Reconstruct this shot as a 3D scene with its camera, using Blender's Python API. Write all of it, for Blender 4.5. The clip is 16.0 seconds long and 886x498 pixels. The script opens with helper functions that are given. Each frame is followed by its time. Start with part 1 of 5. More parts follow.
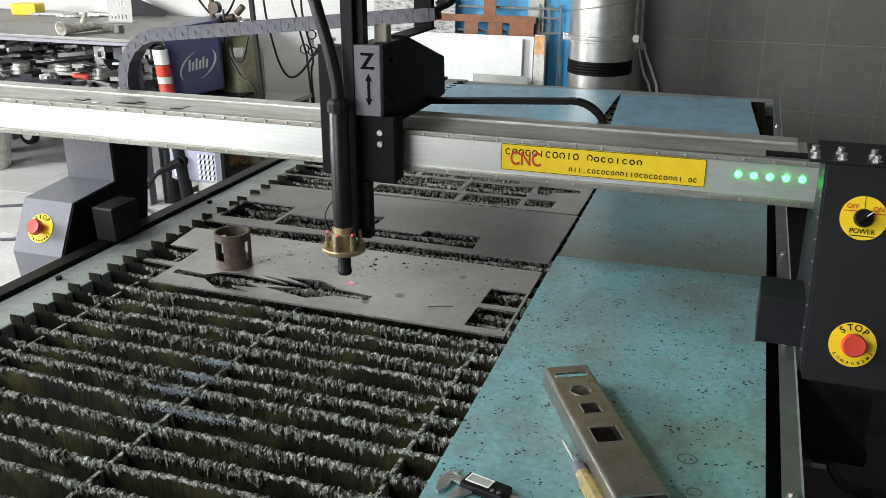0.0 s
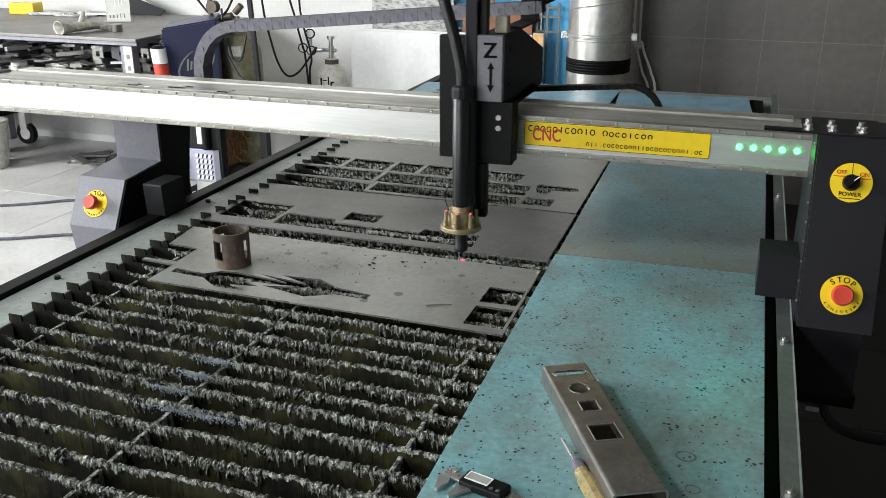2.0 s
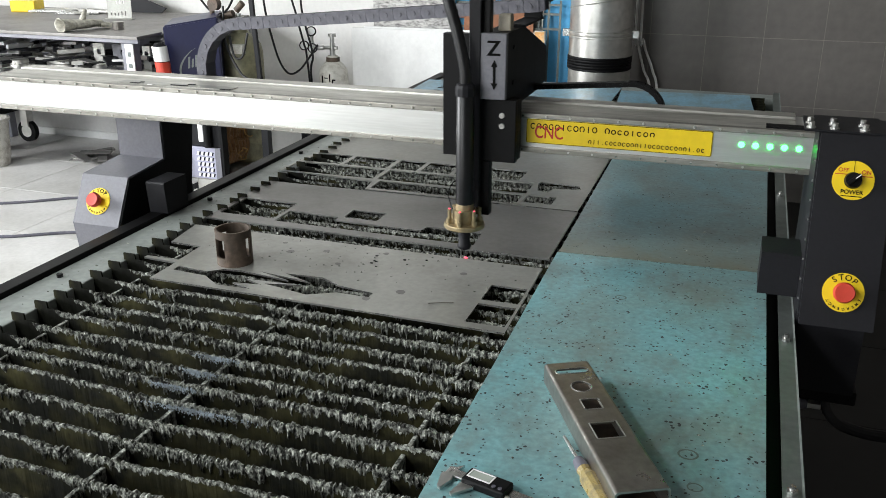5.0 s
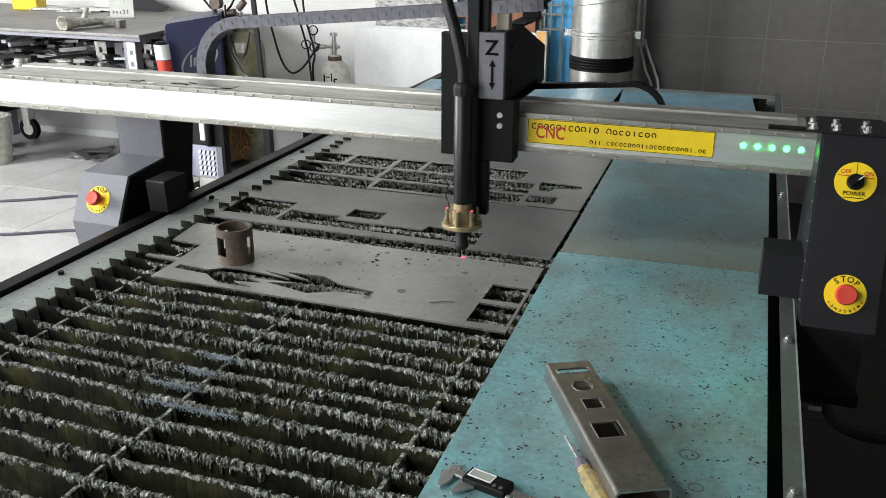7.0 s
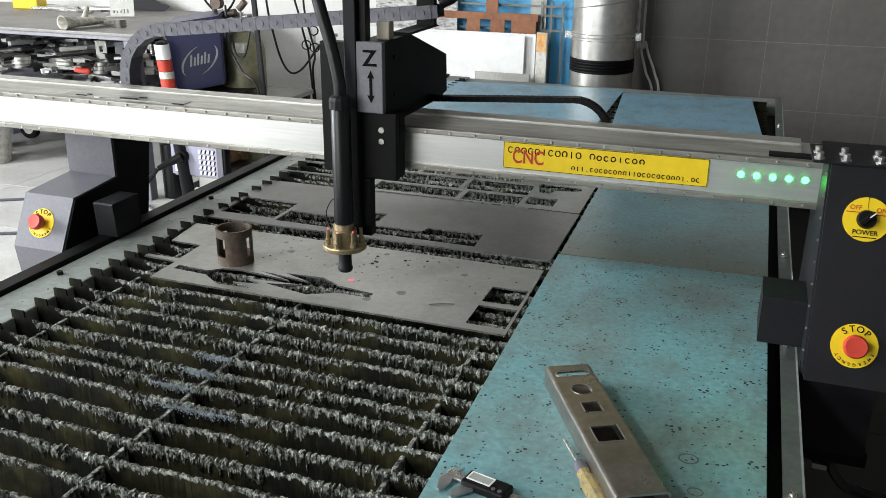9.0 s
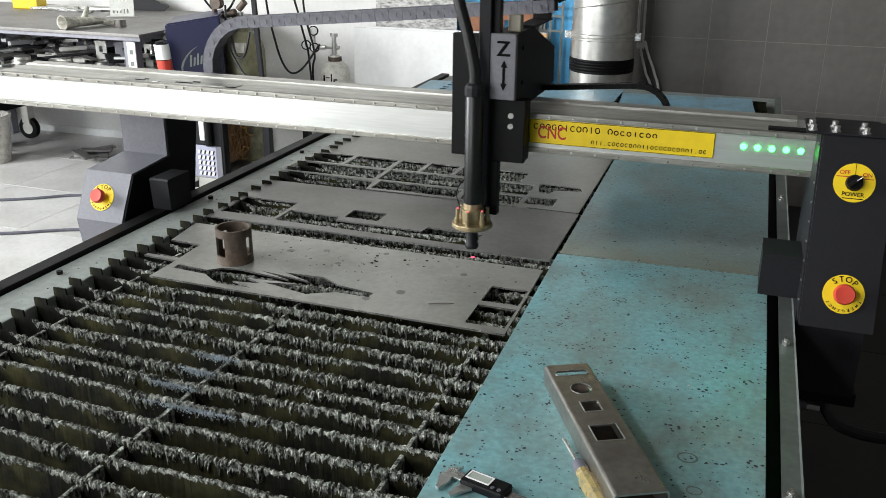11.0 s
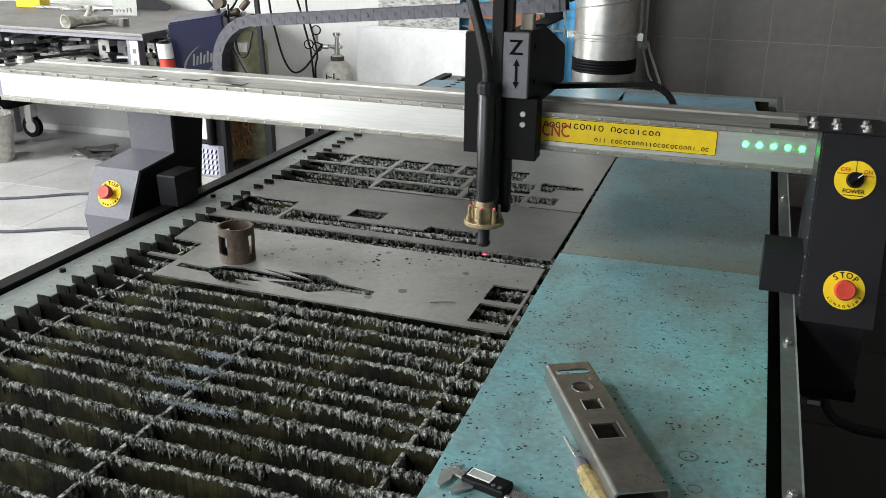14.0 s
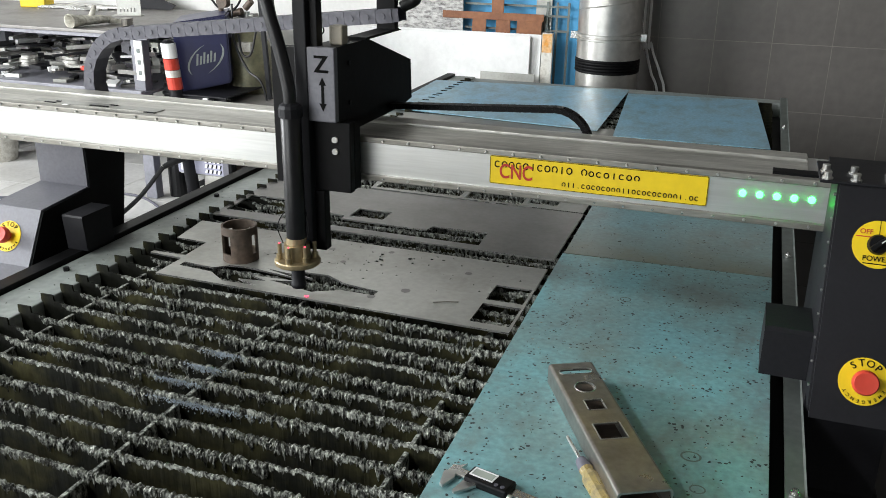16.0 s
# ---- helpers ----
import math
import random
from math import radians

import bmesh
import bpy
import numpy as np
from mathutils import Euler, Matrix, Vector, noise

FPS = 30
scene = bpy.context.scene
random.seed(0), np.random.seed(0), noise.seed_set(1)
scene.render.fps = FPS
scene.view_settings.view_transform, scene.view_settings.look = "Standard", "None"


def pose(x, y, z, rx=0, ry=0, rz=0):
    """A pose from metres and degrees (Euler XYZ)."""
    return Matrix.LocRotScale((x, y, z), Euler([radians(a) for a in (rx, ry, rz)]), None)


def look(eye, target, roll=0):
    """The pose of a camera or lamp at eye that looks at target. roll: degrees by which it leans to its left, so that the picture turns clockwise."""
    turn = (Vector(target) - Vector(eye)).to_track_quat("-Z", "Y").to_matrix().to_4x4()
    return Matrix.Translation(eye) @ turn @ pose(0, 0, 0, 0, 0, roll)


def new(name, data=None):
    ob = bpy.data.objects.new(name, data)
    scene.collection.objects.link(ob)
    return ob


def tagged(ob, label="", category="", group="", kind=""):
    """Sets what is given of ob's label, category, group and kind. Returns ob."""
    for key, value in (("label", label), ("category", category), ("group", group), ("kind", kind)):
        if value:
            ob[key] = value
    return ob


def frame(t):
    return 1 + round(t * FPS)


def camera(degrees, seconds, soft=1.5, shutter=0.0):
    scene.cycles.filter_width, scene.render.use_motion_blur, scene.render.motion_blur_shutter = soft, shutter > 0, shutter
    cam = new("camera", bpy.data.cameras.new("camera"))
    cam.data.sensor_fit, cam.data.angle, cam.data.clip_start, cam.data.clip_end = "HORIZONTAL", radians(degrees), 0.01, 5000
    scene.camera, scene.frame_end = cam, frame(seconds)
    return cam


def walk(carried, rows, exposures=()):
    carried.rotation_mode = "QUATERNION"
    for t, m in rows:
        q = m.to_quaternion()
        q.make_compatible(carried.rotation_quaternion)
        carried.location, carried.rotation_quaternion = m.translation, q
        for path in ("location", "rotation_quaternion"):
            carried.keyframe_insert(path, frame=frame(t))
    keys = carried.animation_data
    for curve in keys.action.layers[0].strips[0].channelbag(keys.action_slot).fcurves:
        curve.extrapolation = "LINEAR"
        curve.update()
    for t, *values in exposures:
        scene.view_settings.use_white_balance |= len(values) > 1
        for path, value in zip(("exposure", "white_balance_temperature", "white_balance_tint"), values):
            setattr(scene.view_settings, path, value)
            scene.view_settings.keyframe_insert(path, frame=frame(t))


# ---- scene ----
cam = camera(53.03, 16.0, 0.6, 0.25)


def eye_pose(x, y, z, yaw, pitch, roll):
    """Looks along +y at zero; yaw turns to +x, pitch looks down."""
    a, p = radians(yaw), radians(pitch)
    way = Vector((math.sin(a) * math.cos(p), math.cos(a) * math.cos(p), -math.sin(p)))
    return look((x, y, z), Vector((x, y, z)) + way, roll)


EYES = [
    (0, 0.0008, 0.0002, 1.4999, -18.957, 20.413, 0.091),
    (0.5, 0.0005, -0.0006, 1.4993, -18.869, 20.413, 0.155),
    (1, -0.0002, -0.0007, 1.5002, -18.959, 20.457, 0.058),
    (1.5, -0.0000, -0.0000, 1.5000, -18.900, 20.510, 0.055),
    (2, 0.0015, -0.0006, 1.4993, -18.875, 20.484, 0.013),
    (2.5, 0.0017, -0.0047, 1.5004, -18.820, 20.563, 0.107),
    (3, -0.0004, -0.0041, 1.4999, -18.864, 20.579, 0.150),
    (3.5, -0.0009, -0.0029, 1.5002, -18.887, 20.595, 0.028),
    (4, 0.0005, -0.0004, 1.5014, -18.917, 20.620, -0.057),
    (6.5, -0.0020, -0.0057, 1.4999, -18.990, 20.680, 0.152),
    (7, -0.0016, -0.0022, 1.4994, -18.993, 20.662, 0.215),
    (7.5, -0.0001, -0.0008, 1.5000, -18.938, 20.678, 0.330),
    (8, -0.0004, -0.0018, 1.5002, -18.872, 20.657, 0.367),
    (8.5, -0.0035, -0.0024, 1.5005, -18.803, 20.566, 0.528),
    (9, -0.0039, 0.0003, 1.5009, -18.933, 20.608, 0.527),
    (11.5, -0.0013, -0.0021, 1.4998, -18.928, 20.592, 0.533),
    (12, 0.0004, -0.0056, 1.5002, -18.984, 20.608, 0.591),
    (12.5, 0.0025, -0.0103, 1.5009, -19.095, 20.620, 0.633),
    (13, 0.0023, -0.0099, 1.4988, -19.067, 20.561, 0.694),
    (13.5, 0.0003, -0.0082, 1.4981, -19.062, 20.551, 0.666),
    (14, -0.0006, -0.0050, 1.4990, -19.069, 20.602, 0.623),
    (14.5, -0.0002, -0.0027, 1.4993, -19.088, 20.602, 0.580),
    (15, -0.0003, -0.0034, 1.4977, -19.135, 20.532, 0.594),
    (15.5, 0.0020, -0.0058, 1.5002, -19.202, 20.562, 0.591),
    (16, -0.0013, -0.0072, 1.4986, -19.238, 20.577, 0.738),
]
walk(cam, [(r[0], eye_pose(*r[1:])) for r in EYES])

# ---- light ----
world = bpy.data.worlds.new("sky")
scene.world = world
world.use_nodes = True
wn = world.node_tree
sky = wn.nodes.new("ShaderNodeTexSky")
sky.sky_type, sky.sun_disc = "NISHITA", False
sky.sun_elevation, sky.sun_rotation = radians(35), radians(220)
wn.links.new(sky.outputs[0], wn.nodes["Background"].inputs[0])
wn.nodes["Background"].inputs[1].default_value = 0.12
scene.view_settings.exposure = 0.0


def area_lamp(name, at, aim, width, height, watts, color):
    d = bpy.data.lights.new(name, "AREA")
    d.shape, d.size, d.size_y, d.energy, d.color = "RECTANGLE", width, height, watts, color
    ob = new(name, d)
    ob.matrix_world = look(at, aim)
    return ob


# daylight in the workshop's two large windows and its skylight
area_lamp("window_daylight_west", (-6.93, 0.4, 2.3), (0, 0.4, 2.3), 2.6, 2.0, 680, (0.95, 0.98, 1.0))
area_lamp("window_daylight_south", (-3.5, -3.93, 2.3), (-3.5, 0, 2.3), 3.7, 2.6, 210, (0.95, 0.98, 1.0))
area_lamp("skylight_daylight", (-3.05, -1.0, 3.97), (-3.05, -0.999, 0), 0.9, 0.9, 150, (0.97, 1.0, 0.98))

# ---- materials ----


def mat(name, color, rough=0.5, metal=0.0, vary=0.25, scale=30.0, bump=0.1, other=None, amount=0.5, patch=3.0, streak=(1, 1, 1), emit=0.0, spec=0.5):
    """A surface with grain and patches: color changes towards other in patches, by vary in grain."""
    m = bpy.data.materials.new(name)
    m.use_nodes = True
    nt = m.node_tree
    b = nt.nodes["Principled BSDF"]
    co = nt.nodes.new("ShaderNodeTexCoord")
    mp = nt.nodes.new("ShaderNodeMapping")
    mp.inputs["Scale"].default_value = streak
    nt.links.new(co.outputs["Object"], mp.inputs[0])
    fine = nt.nodes.new("ShaderNodeTexNoise")
    fine.inputs["Scale"].default_value, fine.inputs["Detail"].default_value = scale, 6
    big = nt.nodes.new("ShaderNodeTexNoise")
    big.inputs["Scale"].default_value, big.inputs["Detail"].default_value, big.inputs["Roughness"].default_value = patch, 5, 0.65
    nt.links.new(mp.outputs[0], fine.inputs["Vector"])
    nt.links.new(mp.outputs[0], big.inputs["Vector"])
    ramp = nt.nodes.new("ShaderNodeMapRange")
    ramp.inputs[1].default_value, ramp.inputs[2].default_value = 0.42, 0.68
    ramp.inputs[3].default_value, ramp.inputs[4].default_value = 0.0, amount
    nt.links.new(big.outputs[0], ramp.inputs[0])
    mix = nt.nodes.new("ShaderNodeMix")
    mix.data_type = "RGBA"
    o = other or tuple(c * 0.6 for c in color)
    mix.inputs[6].default_value, mix.inputs[7].default_value = (*color, 1), (*o, 1)
    nt.links.new(ramp.outputs[0], mix.inputs[0])
    hsv = nt.nodes.new("ShaderNodeHueSaturation")
    val = nt.nodes.new("ShaderNodeMapRange")
    val.inputs[1].default_value, val.inputs[2].default_value = 0.25, 0.75
    val.inputs[3].default_value, val.inputs[4].default_value = 1 - vary, 1 + vary
    nt.links.new(fine.outputs[0], val.inputs[0])
    nt.links.new(val.outputs[0], hsv.inputs["Value"])
    nt.links.new(mix.outputs[2], hsv.inputs["Color"])
    nt.links.new(hsv.outputs[0], b.inputs["Base Color"])
    rr = nt.nodes.new("ShaderNodeMapRange")
    rr.inputs[3].default_value, rr.inputs[4].default_value = max(0.03, rough - 0.12), min(1, rough + 0.12)
    nt.links.new(big.outputs[0], rr.inputs[0])
    nt.links.new(rr.outputs[0], b.inputs["Roughness"])
    b.inputs["Metallic"].default_value = metal
    b.inputs["Specular IOR Level"].default_value = spec
    if bump:
        bp = nt.nodes.new("ShaderNodeBump")
        bp.inputs["Strength"].default_value, bp.inputs["Distance"].default_value = bump, 0.002
        nt.links.new(fine.outputs[0], bp.inputs["Height"])
        nt.links.new(bp.outputs[0], b.inputs["Normal"])
    if emit:
        b.inputs["Emission Color"].default_value, b.inputs["Emission Strength"].default_value = (*color, 1), emit
    return m


ALU = mat("brushed_aluminium", (0.74, 0.75, 0.74), 0.34, 0.85, 0.06, 60, 0.03, (0.45, 0.44, 0.40), 0.5, 4, (0.2, 4, 4))
ALU_TOP = mat("worn_aluminium", (0.57, 0.56, 0.52), 0.45, 0.7, 0.2, 50, 0.15, (0.25, 0.24, 0.21), 0.7, 5, (0.5, 3, 3))
# edge strips: worn aluminium, darkened to paint in shade at the right end
STRIP = mat("shaded_aluminium_strip", (0.33, 0.32, 0.29), 0.42, 0.75, 0.25, 60, 0.15, (0.20, 0.19, 0.165), 0.8, 14, (0.4, 3, 3))
PLATE = mat("steel_sheet", (0.36, 0.36, 0.335), 0.40, 0.6, 0.10, 80, 0.05, (0.27, 0.265, 0.235), 0.7, 6)
PLATE_DARK = mat("dark_steel_sheet", (0.185, 0.18, 0.172), 0.40, 0.6, 0.10, 80, 0.05, (0.13, 0.122, 0.115), 0.6, 4)
RINGSTAIN = mat("dried_stain", (0.12, 0.155, 0.14), 0.6, 0.0, 0.2, 90, 0.05)
# lattice sheet: grey darkened for burns and to paint in the gantry's dark reflection
PLATE_SHADED = mat("shaded_steel_sheet", (0.25, 0.25, 0.23), 0.42, 0.6, 0.12, 80, 0.05, (0.22, 0.215, 0.19), 0.7, 5)
RIM = mat("painted_rim", (0.28, 0.305, 0.29), 0.55, 0.2, 0.15, 60, 0.1, (0.13, 0.14, 0.13), 0.6, 5)
RAIL = mat("galvanised_angle", (0.15, 0.17, 0.16), 0.5, 0.5, 0.15, 60, 0.1, (0.11, 0.12, 0.115), 0.6, 8)
SLAT = mat("burnt_slat", (0.0075, 0.008, 0.0055), 0.8, 0.0, 0.5, 45, 0.5, (0.056, 0.052, 0.020), 0.9, 8, spec=0.12)
SLAG = mat("slag_crust", (0.013, 0.013, 0.010), 0.65, 0.0, 0.7, 330, 1.0, (0.56, 0.58, 0.52), 0.95, 120, (1, 1, 0.6), spec=0.35)
DARK = mat("dark_grey_paint", (0.010, 0.010, 0.012), 0.5, 0.0, 0.15, 150, 0.12, (0.015, 0.015, 0.018), 0.5, 6, spec=0.2)
GREYPAINT = mat("grey_paint", (0.135, 0.135, 0.155), 0.45, 0.0, 0.12, 150, 0.12, (0.115, 0.115, 0.135), 0.5, 6)
BLACK = mat("black_steel", (0.0045, 0.0045, 0.005), 0.5, 0.0, 0.3, 80, 0.1, spec=0.15)
RUBBER = mat("black_hose", (0.008, 0.008, 0.009), 0.36, 0.0, 0.3, 90, 0.1, spec=0.35)
CHAIN = mat("grey_chain_plastic", (0.082, 0.080, 0.104), 0.55, 0.0, 0.25, 60, 0.1, (0.14, 0.14, 0.155), 0.6, 8)
YELLOW = mat("yellow_label", (0.80, 0.57, 0.014), 0.35, 0.0, 0.06, 60, 0.02, (0.72, 0.50, 0.012), 0.5, 9)
RED = mat("red_plastic", (0.62, 0.06, 0.035), 0.35, 0.0, 0.08, 60, 0.02)
REDINK = mat("red_ink", (0.50, 0.03, 0.02), 0.5, 0.0, 0.05, 60, 0.0)
INK = mat("black_ink", (0.004, 0.004, 0.004), 0.8, 0.0, 0.05, 60, 0.0, spec=0.1)
WHITEINK = mat("white_ink", (0.75, 0.75, 0.75), 0.5, 0.0, 0.05, 60, 0.0)
BRASS = mat("dirty_brass", (0.37, 0.30, 0.18), 0.42, 0.7, 0.25, 70, 0.15, (0.25, 0.19, 0.10), 0.8, 30)
STEEL = mat("bright_steel", (0.62, 0.62, 0.60), 0.28, 0.95, 0.1, 60, 0.05)
TUBE = mat("tube_steel", (0.36, 0.34, 0.31), 0.30, 0.9, 0.15, 70, 0.08, (0.24, 0.22, 0.20), 0.8, 12)
RINGMAT = mat("rusty_ring", (0.085, 0.065, 0.05), 0.6, 0.3, 0.3, 90, 0.25, (0.16, 0.11, 0.08), 0.7, 20)
LEDMAT = mat("green_led", (0.02, 1.0, 0.07), 0.4, 0.0, 0.0, 10, 0.0, emit=26.0)
LASER = mat("red_laser_light", (1.0, 0.06, 0.12), 0.5, 0.0, 0.0, 10, 0.0, emit=2.5)
WALLMAT = mat("white_wall", (0.70, 0.69, 0.67), 0.8, 0.0, 0.05, 40, 0.1, (0.60, 0.59, 0.56), 0.6, 1.5)
TILEMAT = mat("dark_wall_tile", (0.132, 0.123, 0.114), 0.40, 0.0, 0.12, 20, 0.05, (0.115, 0.106, 0.098), 0.6, 2)
GROUT = mat("tile_joint", (0.25, 0.23, 0.205), 0.9, 0.0, 0.1, 60, 0.1)
FLOORMAT = mat("floor_tile", (0.66, 0.65, 0.63), 0.40, 0.0, 0.08, 40, 0.06, (0.40, 0.39, 0.36), 0.7, 1.6)
JOINT = mat("floor_joint", (0.33, 0.32, 0.30), 0.9, 0.0, 0.1, 60, 0.1)
CEIL = mat("ceiling_paint", (0.20, 0.20, 0.19), 0.9, 0.0, 0.05, 20, 0.05)
BOARD = mat("white_board", (0.86, 0.86, 0.85), 0.5, 0.0, 0.04, 40, 0.03, (0.68, 0.68, 0.67), 0.5, 4)
GALV = mat("galvanised_duct", (0.62, 0.61, 0.58), 0.33, 0.9, 0.12, 30, 0.05, (0.5, 0.49, 0.46), 0.6, 9)
BLUEPANEL = mat("blue_panel", (0.07, 0.36, 0.66), 0.5, 0.0, 0.08, 40, 0.05, (0.05, 0.25, 0.46), 0.5, 4)
NAVY = mat("navy_paint", (0.014, 0.016, 0.060), 0.4, 0.0, 0.1, 80, 0.05)
OLIVE = mat("olive_bottle", (0.24, 0.23, 0.14), 0.5, 0.0, 0.25, 40, 0.1, (0.07, 0.065, 0.045), 0.8, 9)
BROWN = mat("rusty_frame", (0.28, 0.11, 0.045), 0.6, 0.0, 0.2, 50, 0.1, (0.16, 0.06, 0.03), 0.7, 10)
# floor right of the table: its shade is painted in as near-black tile
SHADEFLOOR = mat("shaded_floor_tile", (0.014, 0.013, 0.012), 0.55, 0.0, 0.1, 20, 0.05, (0.022, 0.020, 0.018), 0.6, 2)
GLOVE = mat("worn_glove", (0.55, 0.53, 0.46), 0.9, 0.0, 0.3, 60, 0.3, (0.15, 0.14, 0.11), 0.8, 22)
BENCHTOP = mat("steel_bench_top", (0.22, 0.21, 0.20), 0.5, 0.3, 0.15, 40, 0.1, (0.15, 0.14, 0.13), 0.7, 4)
BENCHPAINT = mat("bench_frame_paint", (0.22, 0.22, 0.25), 0.5, 0.0, 0.12, 60, 0.08, (0.14, 0.14, 0.16), 0.6, 5)
PATTERN = mat("marbled_board", (0.55, 0.54, 0.52), 0.5, 0.0, 0.2, 20, 0.1, (0.10, 0.09, 0.09), 1.0, 30, (1, 1, 2.5))
CREAM = mat("cream_bottle", (0.74, 0.72, 0.66), 0.5, 0.0, 0.15, 30, 0.1, (0.30, 0.27, 0.22), 0.8, 30)
BEIGE = mat("beige_fitting", (0.30, 0.27, 0.21), 0.5, 0.0, 0.15, 40, 0.1)
AMBER = mat("amber_handle", (0.30, 0.23, 0.09), 0.3, 0.0, 0.25, 60, 0.05, (0.10, 0.085, 0.05), 1.0, 60)
SCREEN = mat("grey_display", (0.35, 0.38, 0.34), 0.2, 0.0, 0.05, 40, 0.0)
AMBERWIRE = mat("amber_wire", (0.42, 0.24, 0.06), 0.45, 0.1, 0.3, 60, 0.1)
COPPERWIRE = mat("brown_wire", (0.20, 0.10, 0.035), 0.5, 0.2, 0.3, 60, 0.1)


def blue_sheet_material(name, color, other, amount, specks, stain=None):
    """Faded blue protective paint on a steel sheet: stains, rubbed spots and black specks."""
    m = mat(name, color, 0.36, 0.1, 0.22, 90, 0.10, other, amount, 3.6)
    nt = m.node_tree
    b = nt.nodes["Principled BSDF"]
    src = b.inputs["Base Color"].links[0].from_socket
    co = [n for n in nt.nodes if n.bl_idname == "ShaderNodeTexCoord"][0]
    # rubbed and greasy patches, drawn out across the sheet
    lay = nt.nodes.new("ShaderNodeMapping")
    lay.inputs["Scale"].default_value = (13, 8, 9)
    nt.links.new(co.outputs["Object"], lay.inputs["Vector"])
    rub = nt.nodes.new("ShaderNodeTexNoise")
    rub.inputs["Scale"].default_value, rub.inputs["Detail"].default_value = 1.0, 9
    rub.inputs["Roughness"].default_value = 0.72
    nt.links.new(lay.outputs[0], rub.inputs["Vector"])
    span = nt.nodes.new("ShaderNodeMapRange")
    span.inputs[1].default_value, span.inputs[2].default_value = 0.46, 0.68
    span.inputs[3].default_value, span.inputs[4].default_value = 0.0, 0.68
    nt.links.new(rub.outputs[0], span.inputs[0])
    worn = nt.nodes.new("ShaderNodeMix")
    worn.data_type = "RGBA"
    worn.inputs[7].default_value = (0.16, 0.185, 0.165, 1)
    nt.links.new(span.outputs[0], worn.inputs[0])
    nt.links.new(src, worn.inputs[6])
    src = worn.outputs[2]
    if stain:  # ochre water stain along one edge, fading with a ragged border
        y0, y1 = stain
        split = nt.nodes.new("ShaderNodeSeparateXYZ")
        nt.links.new(co.outputs["Object"], split.inputs[0])
        shift = nt.nodes.new("ShaderNodeMath")
        shift.operation = "MULTIPLY_ADD"
        shift.inputs[1].default_value = 0.55
        nt.links.new(rub.outputs[0], shift.inputs[0])
        nt.links.new(split.outputs[1], shift.inputs[2])
        fade = nt.nodes.new("ShaderNodeMapRange")
        fade.inputs[1].default_value, fade.inputs[2].default_value = y0 + 0.27, y1 + 0.27
        fade.inputs[3].default_value, fade.inputs[4].default_value = 0.8, 0.0
        nt.links.new(shift.outputs[0], fade.inputs[0])
        ochre = nt.nodes.new("ShaderNodeMix")
        ochre.data_type = "RGBA"
        ochre.inputs[7].default_value = (0.19, 0.185, 0.125, 1)
        nt.links.new(fade.outputs[0], ochre.inputs[0])
        nt.links.new(src, ochre.inputs[6])
        src = ochre.outputs[2]
    v = nt.nodes.new("ShaderNodeTexVoronoi")
    v.inputs["Scale"].default_value = 105
    warp = nt.nodes.new("ShaderNodeTexNoise")
    warp.inputs["Scale"].default_value = 120
    nt.links.new(co.outputs["Object"], warp.inputs["Vector"])
    bend = nt.nodes.new("ShaderNodeMix")
    bend.data_type, bend.blend_type = "RGBA", "ADD"
    bend.inputs[0].default_value = 0.007
    nt.links.new(co.outputs["Object"], bend.inputs[6])
    nt.links.new(warp.outputs["Color"], bend.inputs[7])
    nt.links.new(bend.outputs[2], v.inputs["Vector"])
    n2 = nt.nodes.new("ShaderNodeTexNoise")
    n2.inputs["Scale"].default_value, n2.inputs["Detail"].default_value = 33, 4
    nt.links.new(co.outputs["Object"], n2.inputs["Vector"])
    size = nt.nodes.new("ShaderNodeMapRange")
    size.inputs[1].default_value, size.inputs[2].default_value = 0.40, 0.66
    size.inputs[3].default_value, size.inputs[4].default_value = 0.0, specks
    nt.links.new(n2.outputs[0], size.inputs[0])
    less = nt.nodes.new("ShaderNodeMath")
    less.operation = "LESS_THAN"
    nt.links.new(v.outputs["Distance"], less.inputs[0])
    nt.links.new(size.outputs[0], less.inputs[1])
    mix = nt.nodes.new("ShaderNodeMix")
    mix.data_type = "RGBA"
    mix.inputs[7].default_value = (0.010, 0.014, 0.016, 1)
    nt.links.new(less.outputs[0], mix.inputs[0])
    nt.links.new(src, mix.inputs[6])
    nt.links.new(mix.outputs[2], b.inputs["Base Color"])
    return m


BLUE_NEAR = blue_sheet_material("blue_sheet_near", (0.19, 0.40, 0.43), (0.19, 0.275, 0.265), 1.0, 0.33)
BLUE_DULL = blue_sheet_material("blue_sheet_dull", (0.19, 0.33, 0.36), (0.21, 0.26, 0.245), 1.0, 0.24, (1.93, 2.16))
BLUE_FAR = blue_sheet_material("blue_sheet_far", (0.22, 0.43, 0.56), (0.26, 0.40, 0.48), 0.8, 0.06)

# ---- building helpers ----


def box(bm, x0, x1, y0, y1, z0, z1, bevel=0.0):
    r = bmesh.ops.create_cube(bm, size=1.0)
    vs = r["verts"]
    for v in vs:
        v.co = Vector(((x0 + x1) / 2 + v.co.x * (x1 - x0), (y0 + y1) / 2 + v.co.y * (y1 - y0), (z0 + z1) / 2 + v.co.z * (z1 - z0)))
    if bevel:
        es = list({e for v in vs for e in v.link_edges})
        bmesh.ops.bevel(bm, geom=es, offset=bevel, segments=2, affect="EDGES", profile=0.5)
    return bm


